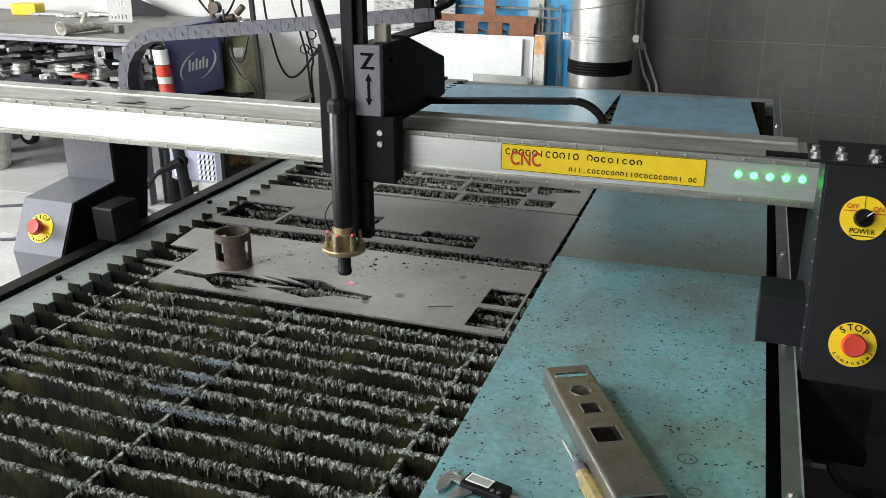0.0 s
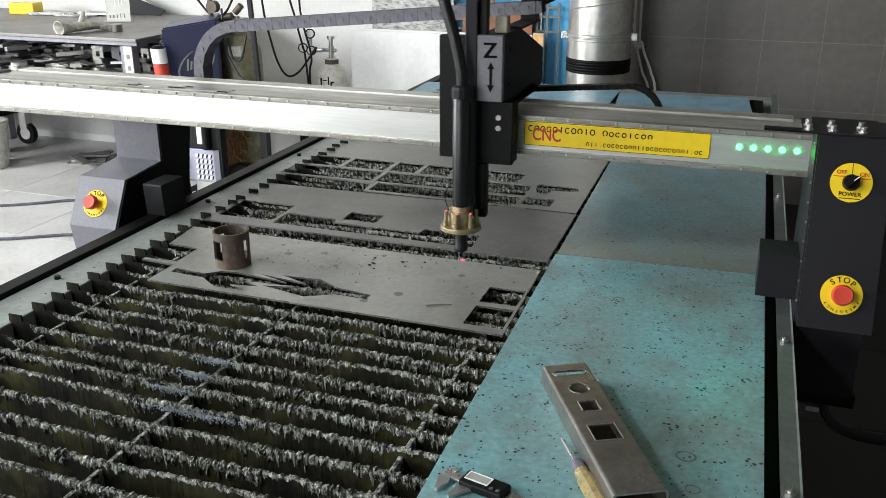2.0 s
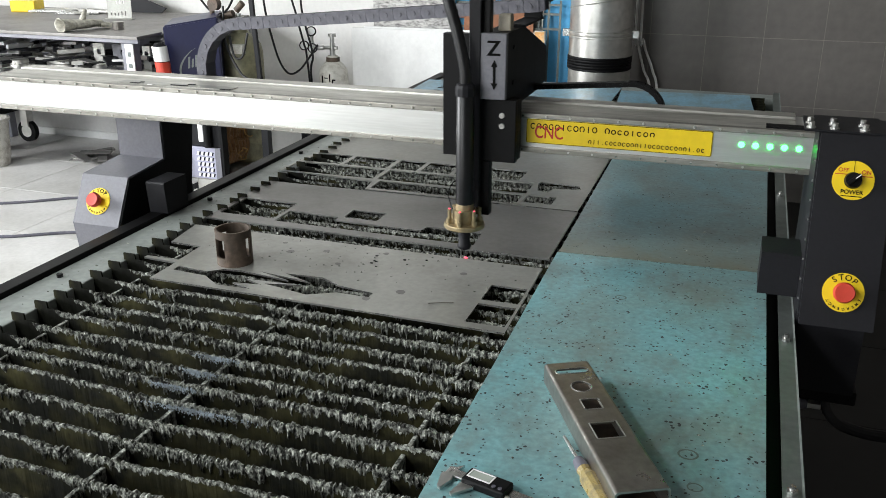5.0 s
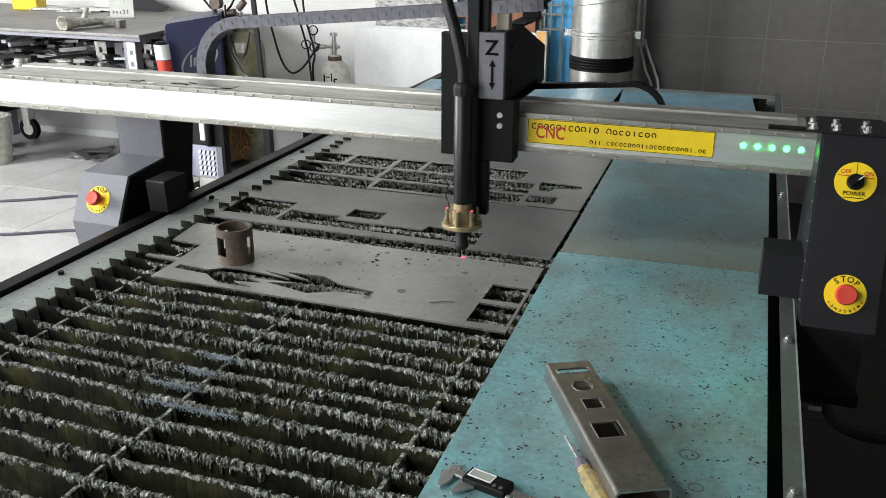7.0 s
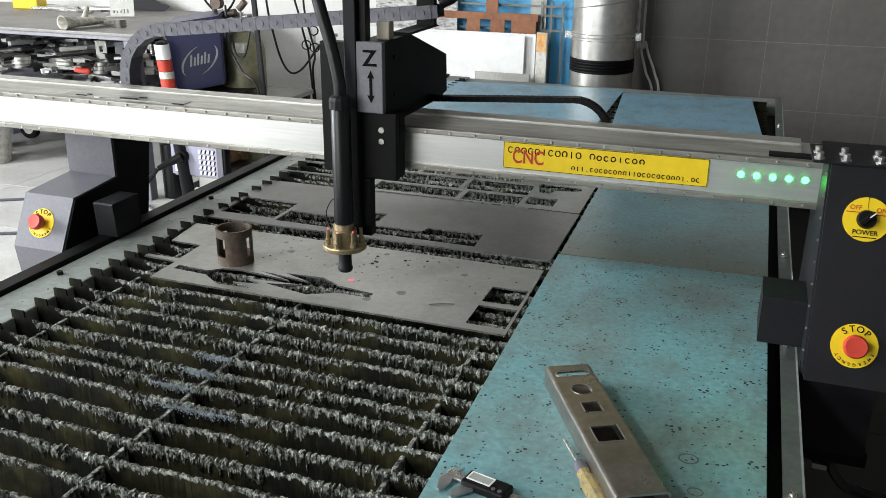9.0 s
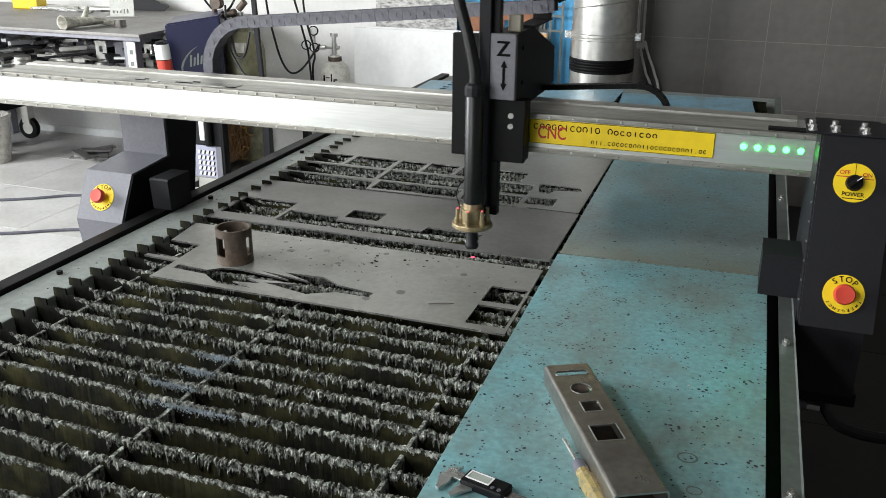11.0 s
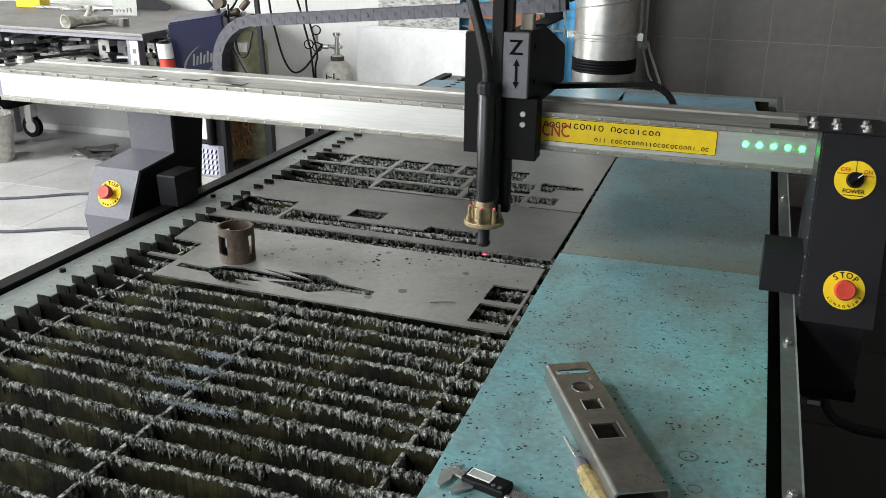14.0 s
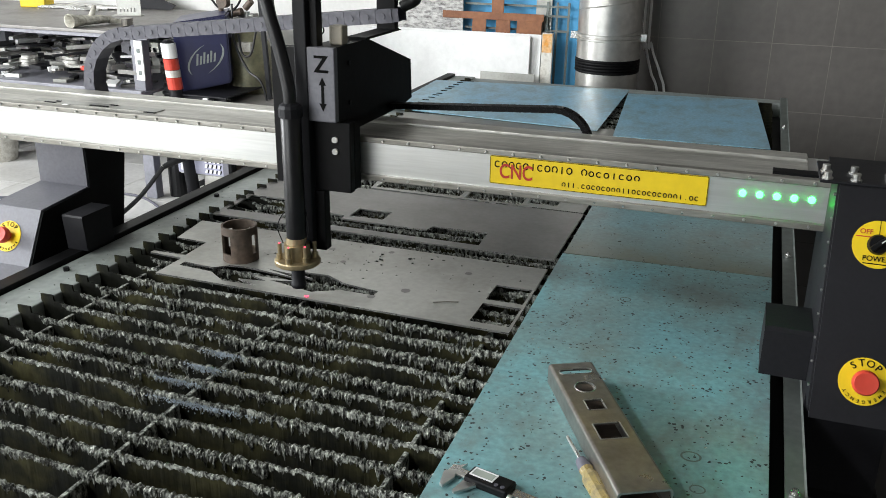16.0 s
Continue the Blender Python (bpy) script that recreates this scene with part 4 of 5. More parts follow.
for a in (-150, -90, -35, 30, 90, 150):
    c, s = math.cos(radians(a)), math.sin(radians(a))
    bm = B()
    rod(bm, (TX + 0.035 * c, TY + 0.035 * s, 0.861), (TX + 0.035 * c, TY + 0.035 * s, 0.872), 0.006, n=10)
    rod(bm, (TX + 0.034 * c, TY + 0.034 * s, 0.872), (TX + 0.034 * c, TY + 0.034 * s, 0.893), 0.0042, n=10)
    part("spring_post", bm, BRASS, carriage, "", True)
bm = B()
lathe(bm, [(0.0045, 0.797), (0.013, 0.799), (0.0155, 0.803), (0.0155, 0.808), (0.0135, 0.811), (0.0135, 0.852)], (TX, TY, 0), 24)
part("nozzle", bm, DARK, carriage, "sooty torch nozzle", True)
for a in (-90, -35, -150):
    c, q = math.cos(radians(a)), math.sin(radians(a))
    part("sensor_light", rod(B(), (TX + 0.034 * c, TY + 0.034 * q, 0.8932), (TX + 0.034 * c, TY + 0.034 * q, 0.8955), 0.0015, n=8), LASER, carriage, "tiny red light")
for s in (-1, 1):
    part("sensor_wire", pipe(B(), [(TX + s * 0.024, TY - 0.012, 0.893), (TX + s * 0.034, TY - 0.012, 0.925), (TX + s * 0.026, TY - 0.004, 0.950), (TX + s * 0.018, TY + 0.01, 0.955)], 0.0011, 6), BLACK, carriage)
part("laser_spot", rod(B(), (0, 0, ZT + 0.0048), (0, 0, ZT + 0.0056), 0.0045, n=16), LASER, carriage, "red laser dot")
part("torch_hose", pipe(B(), [(TX, TY, 1.165), (TX - 0.002, TY, 1.20), (TX - 0.020, TY + 0.005, 1.27), (TX - 0.044, TY + 0.012, 1.34), (TX - 0.07, TY + 0.03, 1.42), (TX - 0.06, TY + 0.1, 1.50), (TX + 0.02, TY + 0.2, 1.50), (TX + 0.10, TY + 0.25, 1.42), (0.14, 0.265, 1.345), (0.11, 0.265, 1.32)], 0.0125, 12), RUBBER, carriage, "black torch hose", True)

# ---- drag chains: links that roll through a bend ----


def chain_link(mesh_name, pitch, h, w):
    """One link: a hollow cell with rounded side plates and a pin; it lies along x, its middle at the origin."""
    bm = B()
    for s in (-1, 1):
        out = [(pitch * 0.30 + h * 0.45 * math.cos(radians(a)), h * 0.5 * math.sin(radians(a))) for a in range(-90, 91, 30)]
        out += [(-pitch * 0.35, h * 0.5), (-pitch * 0.35, -h * 0.5)]
        y0, y1 = sorted((s * w / 2, s * (w / 2 - 0.005)))
        prism(bm, out, y0, y1, "y")
        y0, y1 = sorted((s * (w / 2 - 0.0012), s * (w / 2 - 0.004)))
        prism(bm, [(-pitch * 0.3, h * 0.49), (-pitch * 0.3, -h * 0.49), (-pitch * 0.75, -h * 0.46), (-pitch * 0.75, h * 0.46)], y0, y1, "y")
        rod(bm, (pitch * 0.22, s * w / 2, 0), (pitch * 0.22, s * (w / 2 + 0.0015), 0), h * 0.22, n=12)
    for z in (-h * 0.44, h * 0.44):
        box(bm, -pitch * 0.44, pitch * 0.46, -w / 2 + 0.001, w / 2 - 0.001, z - h * 0.06, z + h * 0.06)
    bmesh.ops.recalc_face_normals(bm, faces=bm.faces)
    me = bpy.data.meshes.new(mesh_name)
    bm.to_mesh(me)
    bm.free()
    return me


def along(s, x0, z0, xb, zb, r, way):
    """Place at length s: from the carriage end (x0, z0) straight to the bend (xb, zb), half round, and back below. way: -1 runs to -x."""
    d = Vector((xb - x0, zb - z0))
    if s < d.length:
        p = Vector((x0, z0)) + d.normalized() * s
        return p.x, p.y, d.normalized()
    s -= d.length
    if s < math.pi * r:
        a = s / r
        return xb + way * r * math.sin(a), zb - r + r * math.cos(a), Vector((way * math.cos(a), -math.sin(a)))
    s -= math.pi * r
    return xb - way * s, zb - 2 * r, Vector((-way, 0))


upper_chain = thing("drag_chain", pose(0, 1.6265, 0), "grey plastic cable drag chain arching above the gantry beam", "cable chain")
lower_chain = thing("drag_chain", pose(0, 1.6265, 0), "thin black cable chain lying behind the gantry beam", "cable chain")


def make_links(parent, n, pitch, h, w, material):
    me = chain_link("chain_link", pitch, h, w)
    me.materials.append(material)
    out = []
    for k in range(n):
        ob = new("chain_link", me)
        ob.parent = parent
        out.append(ob)
    return out


UP, LP = 0.0365, 0.0165
upper_links = make_links(upper_chain, 42, UP, 0.029, 0.046, CHAIN)
lower_links = make_links(lower_chain, 42, LP, 0.0115, 0.026, BLACK)

# seconds, carriage x, gantry y
TRAVEL = [
    (0, -0.7701, 1.6265), (0.5, -0.7059, 1.6969), (1, -0.5656, 1.8474), (1.5, -0.5130, 1.8963), (2, -0.5766, 1.8309), (2.5, -0.7178, 1.6818),
    (3, -0.7715, 1.6254), (3.5, -0.7139, 1.6883), (4, -0.5725, 1.8381), (4.5, -0.5130, 1.8965), (5, -0.5740, 1.8340), (5.5, -0.7125, 1.6895), (6, -0.7715, 1.6254), (6.5, -0.7234, 1.6798),
    (7, -0.5814, 1.8284), (7.5, -0.5155, 1.8966), (8, -0.5636, 1.8461), (8.5, -0.7043, 1.6967), (9, -0.7716, 1.6252), (9.5, -0.7130, 1.6890),
    (10, -0.5720, 1.8370), (10.5, -0.5140, 1.8960), (11, -0.5620, 1.8470), (11.5, -0.6951, 1.7044), (12, -0.7694, 1.6253), (12.5, -0.7346, 1.6643),
    (13, -0.5985, 1.8115), (13.5, -0.5190, 1.8937), (14, -0.5444, 1.8656), (14.5, -0.6758, 1.7249), (15, -0.7658, 1.6289), (15.5, -0.7853, 1.5861), (16, -0.8247, 1.4970)]


def link_pose(s, y, *curve):
    x, z, d = along(s, *curve)
    return pose(x, y, z, 0, -math.degrees(math.atan2(d.y, d.x)), 0)


def finer(rows):
    """Rows at half the step, on a smooth curve, for the links that turn quickly."""
    out = []
    for i, r in enumerate(rows):
        out.append(r)
        if i + 1 < len(rows):
            a, b, c, d = rows[max(i - 1, 0)], r, rows[i + 1], rows[min(i + 2, len(rows) - 1)]
            out.append(tuple((9 * (b[k] + c[k]) - a[k] - d[k]) / 16 if k else (b[0] + c[0]) / 2 for k in range(3)))
    return out


def motions():
    for ob in (gantry, upper_chain, lower_chain):
        walk(ob, [(t, pose(0, y, 0)) for t, x, y in TRAVEL])
    walk(carriage, [(t, pose(x, 0, 0)) for t, x, y in TRAVEL])
    for k, ob in enumerate(upper_links):
        walk(ob, [(t, link_pose((k + 0.5) * UP, 0.265, x + 0.10, 1.304, 0.475 * x - 1.007, 1.232, 0.125, -1)) for t, x, y in finer(TRAVEL)])
    for k, ob in enumerate(lower_links):
        walk(ob, [(t, link_pose((k + 0.5) * LP, 0.254, x + 0.085, 1.114, 0.5 * x + 0.035, 1.134, 0.075, 1)) for t, x, y in finer(TRAVEL)])

# ---- back of the workshop, on the dark tiled side ----


def duct():
    ob = thing("air_duct", pose(-0.765, 4.80, 0), "spiral galvanised air duct with clamp rings, rising behind the table", "air duct")
    part("pipe", rod(B(), (0, 0, 0.80), (0, 0, 3.79), 0.166, n=48), GALV, ob, "", True)
    part("pipe", rod(B(), (0, 0, 0.0), (0, 0, 0.735), 0.164, n=48), GALV, ob, "", True)
    bm = B()
    for z in (0.74, 0.755, 0.77, 0.785, 0.797):
        lathe(bm, [(0.165, z - 0.008), (0.170, z - 0.004), (0.171, z), (0.170, z + 0.004), (0.165, z + 0.008)], n=40)
    part("rubber_sleeve", bm, BLACK, ob, "black rubber sleeve", True)
    for z in (0.905, 0.925):
        bm = B()
        lathe(bm, [(0.165, z - 0.008), (0.171, z - 0.004), (0.171, z + 0.004), (0.165, z + 0.008)], n=40)
        part("clamp_ring", bm, GALV, ob, "", True)
    part("clamp_lug", box(B(), 0.160, 0.20, -0.02, 0.0, 0.895, 0.935, 0.003), STEEL, ob)
    part("clamp_lug", box(B(), -0.20, -0.165, -0.03, -0.01, 0.895, 0.935, 0.003), STEEL, ob)
    for k in range(14):
        bm = B()
        z0 = 0.80 + k * 0.16
        pts = [(0.1665 * math.cos(radians(18 * i)), 0.1665 * math.sin(radians(18 * i)), z0 + 0.16 * i / 20) for i in range(21)]
        part("spiral_seam", pipe(bm, pts, 0.0028, 5, 2), GALV, ob)


duct()


def wall_cables():
    for dx, name in ((0, "grey"), (0.03, "white")):
        ob = obj("wall_cable", pipe(B(), [(-0.63 + dx, 5.06, 3.7), (-0.62 + dx, 5.06, 1.1), (-0.60 + dx, 5.06, 0.85), (-0.56 + dx * 1.6, 5.055, 0.70), (-0.51 + dx * 1.2, 5.05, 0.55), (-0.49 + dx, 5.05, 0.0)], 0.007, 8), BOARD, True)
        tagged(ob, "thin pale cable hanging along the tiled wall", "cable", "wall cables")


wall_cables()


def leaning(name, x0, x1, z1, y, thick, material, label, category, tilt=4.0, z0=0.0):
    """A board that stands on the floor and leans back a little."""
    ob = obj(name, box(B(), x0, x1, -thick, 0, 0, z1 - z0, 0.001), material)
    ob.matrix_basis = pose(0, y, z0, -tilt, 0, 0)
    return tagged(ob, label, category)


leaning("blue_board", -1.70, -0.96, 1.26, 4.985, 0.012, BLUEPANEL, "bright blue board leaning against the back wall", "board", 2)
leaning("white_board", -2.22, -1.20, 0.885, 4.80, 0.012, BOARD, "large white board leaning among sheet stock", "board", 3)
leaning("white_board", -2.16, -1.145, 0.893, 4.83, 0.010, BOARD, "white board with a grey edge leaning among sheet stock", "board", 3)
leaning("sheet_offcut", -1.462, -1.150, 0.690, 4.74, 0.004, PLATE, "small bare metal sheet leaning against the white boards", "metal sheet", 3)
narrow = leaning("narrow_board", -1.138, -1.078, 0.905, 4.83, 0.02, CREAM, "narrow stained board standing among sheet stock", "board", 3)
part("paint_patch", box(B(), -1.136, -1.082, -0.0225, -0.0195, 0.80, 0.90, 0.0008), mat("orange_paint", (0.70, 0.30, 0.04), 0.6, 0.0, 0.2, 60, 0.05, (0.75, 0.60, 0.40), 0.8, 25), narrow, "worn orange paint patch")
leaning("marbled_panel", -2.12, -1.62, 1.3, 4.90, 0.010, PATTERN, "grey marbled panel leaning against the back wall", "panel", 2)


def strip_frame():
    """Rusty cut steel frame with bars, leaning behind the boards."""
    ob = thing("rusty_lattice", pose(0, 4.89, 0, -2, 0, 0), "rusty brown cut steel lattice leaning behind white boards", "steel lattice")
    part("bar", box(B(), -1.74, -1.15, -0.006, 0, 0.955, 0.995, 0.001), BROWN, ob)
    for a, b, c, d in ((-1.42, -1.34, -1.46, -1.31), (-1.56, -1.48, -1.60, -1.50), (-1.30, -1.16, -1.32, -1.155)):
        bm = B()
        prism(bm, [(a, 0.955), (b, 0.955), (d, 0.0), (c, 0.0)], -0.006, 0, "y")
        part("bar", bm, BROWN, ob)
    part("bar", box(B(), -1.45, -1.38, -0.0065, 0, 0.995, 1.4, 0.001), BROWN, ob)
    ob2 = thing("metal_ladder", pose(0, 4.93, 0, -2, 0, 0), "thin grey metal ladder strip leaning against the blue board", "metal ladder")
    for z in (0.905, 0.985, 1.035):
        part("bar", box(B(), -1.62, -1.02, -0.005, 0, z - 0.006, z + 0.006), RAIL, ob2)
    for x in (-1.14, -1.085, -1.02):
        part("bar", box(B(), x - 0.006, x + 0.006, -0.006, 0, 0.0, 1.06), RAIL, ob2)
    leaning("grey_strip", -1.21, -1.12, 1.2, 4.955, 0.006, PLATE, "tall grey metal strip leaning on the blue panel", "metal strip", 2)


strip_frame()

# ---- gas bottles, welding sets and bench ----


def gas_bottle(x, y, r, top, material, label):
    ob = thing("gas_bottle", pose(x, y, 0), label, "gas bottle")
    bm = B()
    lathe(bm, [(r * 0.92, 0.0), (r, 0.02), (r, top - r * 0.9), (r * 0.93, top - r * 0.55), (r * 0.72, top - r * 0.22), (r * 0.4, top), (r * 0.36, top + 0.03)], n=32)
    part("shell", bm, material, ob, "", True)
    bm = B()
    rod(bm, (0, 0, top + 0.03), (0, 0, top + 0.10), 0.016, n=14)
    rod(bm, (-0.05, 0, top + 0.075), (0.03, 0, top + 0.075), 0.011, n=12)
    part("valve", bm, STEEL, ob, "bright metal valve", True)
    return ob


cream = gas_bottle(-2.31, 4.75, 0.086, 0.700, CREAM, "stained cream gas bottle with pressure gauges")
bm = B()
rod(bm, (-0.05, -0.01, 0.775), (-0.13, -0.03, 0.775), 0.014, n=14)
rod(bm, (-0.115, -0.03, 0.775), (-0.115, -0.03, 0.85), 0.009, n=10)
rod(bm, (0.0, 0, 0.79), (0.0, 0, 0.835), 0.012, n=12)
part("regulator", bm, STEEL, cream, "chrome pressure regulator", True)
for gx, gz in ((-0.115, 0.868), (-0.165, 0.785), (-0.112, 0.772)):
    g = part("gauge", rod(B(), (gx, -0.03, gz), (gx + 0.012, -0.058, gz + 0.004), 0.028, n=24), BLACK, cream, "black-rimmed round pressure gauge", True)
    part("gauge_face", rod(B(), (gx + 0.012, -0.058, gz + 0.004), (gx + 0.0125, -0.0592, gz + 0.0042), 0.0215, n=24), BOARD, g, "white dial")
part("hand_wheel", rod(B(), (0.0, 0, 0.838), (0.0, 0, 0.856), 0.022, n=16), STEEL, cream)
part("collar", rod(B(), (0, 0, 0.698), (0, 0, 0.722), 0.040, n=24), RINGMAT, cream, "rusty neck collar")
for x, z, w, h in ((-0.035, 0.585, 0.006, 0.04), (-0.02, 0.61, 0.024, 0.006), (-0.022, 0.57, 0.018, 0.006), (0.012, 0.59, 0.006, 0.045), (0.03, 0.60, 0.018, 0.006), (0.028, 0.565, 0.006, 0.035)):
    part("mark", box(B(), x, x + w, -0.0875, -0.078, z, z + h), INK, cream)
olive = gas_bottle(-2.655, 4.32, 0.118, 0.90, OLIVE, "scuffed olive gas bottle with brass fittings")
part("label_plate", box(B(), 0.0, 0.08, -0.121, -0.085, 0.80, 0.85, 0.002), CREAM, olive)
bm = B()
rod(bm, (-0.15, -0.02, 0.97), (-0.02, -0.02, 1.0), 0.02, n=12)
rod(bm, (-0.15, -0.02, 0.97), (-0.15, -0.02, 1.12), 0.014, n=12)
rod(bm, (-0.10, -0.05, 1.05), (-0.10, -0.09, 1.05), 0.032, n=18)
rod(bm, (0.02, -0.05, 1.02), (0.06, -0.05, 1.06), 0.018, n=12)
part("regulator", bm, RINGMAT, olive, "old brass regulator", True)

HOSES = [[(-2.52, 4.35, 1.2), (-2.50, 4.40, 0.85), (-2.46, 4.45, 0.68), (-2.40, 4.5, 0.68), (-2.36, 4.66, 0.80)], [(-2.50, 4.6, 1.25), (-2.46, 4.62, 0.95), (-2.44, 4.65, 0.8), (-2.43, 4.66, 0.70)],
         [(-2.66, 4.18, 1.05), (-2.64, 4.15, 0.86), (-2.55, 4.12, 0.72), (-2.44, 4.1, 0.60)], [(-2.44, 4.65, 1.3), (-2.45, 4.66, 1.0), (-2.40, 4.67, 0.75), (-2.42, 4.68, 0.6)],
         [(-2.62, 4.16, 0.90), (-2.59, 4.14, 0.80), (-2.54, 4.14, 0.80), (-2.51, 4.16, 0.92)], [(-2.9, 4.3, 1.1), (-2.8, 4.3, 1.0), (-2.7, 4.28, 1.02), (-2.6, 4.25, 1.15)]]
for pts in HOSES:
    ob = obj("gas_hose", pipe(B(), ([(pts[0][0], pts[0][1], 2.2)] if pts[0][2] > 1.19 else []) + pts + ([(pts[-1][0] + 0.05, pts[-1][1], 0.02)] if pts[-1][2] < 0.71 else []), 0.006, 8), RUBBER, True)
    tagged(ob, "thin dark gas hose hanging beside the bottles", "hose", "gas hoses")
ob = obj("steel_post", prism(B(), [(-2.50, 1.6), (-2.478, 1.6), (-2.398, 0.0), (-2.42, 0.0)], 4.13, 4.15, "y"), DARK)
tagged(ob, "leaning dark steel post beside the gas bottles", "post")


def welding_cart():
    ob = thing("welding_set", pose(-2.76, 4.02, 0), "navy blue welding set with pale emblem on a steel cart", "welding set")
    turn = Matrix.Translation((0.01, 0.02, 0)) @ Matrix.Rotation(radians(28), 4, "Z")
    bm = prism(B(), [(-0.150, 0.595), (0.125, 0.650), (0.120, 1.004), (-0.160, 0.962)], 0.0, 0.36, "y")
    bmesh.ops.bevel(bm, geom=bm.edges[:], offset=0.008, segments=2, affect="EDGES")
    bmesh.ops.transform(bm, matrix=turn, verts=bm.verts)
    body = part("housing", bm, NAVY, ob, "navy blue steel housing")
    for a0, a1 in ((110, 235), (-70, 55)):  # emblem: two thin crescents and slanting strokes
        outer = [(0.0 + 0.092 * math.cos(radians(a)) + 0.03 * math.sin(radians(a)), 0.775 + 0.085 * math.sin(radians(a)) + 0.018 * math.cos(radians(a))) for a in range(a0, a1 + 1, 5)]
        m = len(outer) - 1
        inner = [(x + (0.0 - x) * 0.13 * math.sin(math.pi * k / m), z + (0.775 - z) * 0.13 * math.sin(math.pi * k / m)) for k, (x, z) in enumerate(outer)]
        bm = prism(B(), outer + inner[-2:0:-1], -0.002, 0.0005, "y")
        bmesh.ops.transform(bm, matrix=turn, verts=bm.verts)
        part("emblem", bm, RIM, body)
    for k in range(6):
        x, z, h = -0.052 + 0.018 * k, 0.742 + 0.004 * k, 0.045 if k % 2 else 0.060
        bm = prism(B(), [(x, z), (x + 0.010, z + 0.002), (x + 0.016, z + h + 0.002), (x + 0.006, z + h)], -0.002, 0.0005, "y")
        bmesh.ops.transform(bm, matrix=turn, verts=bm.verts)
        part("emblem", bm, RIM, body)
    part("shelf", box(B(), -0.25, 0.42, -0.05, 0.5, 0.545, 0.57, 0.003), BENCHTOP, ob, "steel cart shelf")
    for x in (-0.22, 0.39):
        for y in (0.02, 0.46):
            part("leg", box(B(), x - 0.02, x + 0.02, y - 0.02, y + 0.02, 0.0, 0.545, 0.002), DARK, ob)
    ob2 = thing("taped_bottle", pose(-2.850, 3.90, 0), "slim bottle wrapped with red and white tape", "bottle")
    lean = Matrix.Shear("XY", 4, (-0.10, 0)) @ Matrix.Translation((0.06, 0, 0))
    bm = B()
    lathe(bm, [(0.03, 0.0), (0.034, 0.02), (0.034, 0.87), (0.02, 0.885)], n=20)
    bmesh.ops.transform(bm, matrix=lean, verts=bm.verts)
    part("shell", bm, DARK, ob2, "", True)
    for z, half, m in ((0.665, 0.031, RED), (0.715, 0.018, CREAM), (0.763, 0.028, RED), (0.832, 0.038, BOARD)):
        bm = B()
        lathe(bm, [(0.0345, z - half), (0.0385, z - half + 0.001), (0.0385, z + half - 0.001), (0.0345, z + half)], n=20)
        bmesh.ops.transform(bm, matrix=lean, verts=bm.verts)
        part("tape_band", bm, m, ob2)
    ob3 = thing("suction_hose", pose(-3.00, 4.05, 0), "black corrugated hose beside the welding set", "hose")
    bm = B()
    lathe(bm, [(0.062 if (k // 2) % 2 else 0.054, 0.30 + 0.66 * k / 80) for k in range(81)], n=18)
    for v in bm.verts:
        v.co.x += 0.13 * ((v.co.z - 0.30) / 0.66) ** 2
    part("hose_wall", bm, RUBBER, ob3, "", True)
    part("hose_foot", rod(B(), (0, 0, 0), (0, 0, 0.30), 0.054, n=18), RUBBER, ob3)


welding_cart()


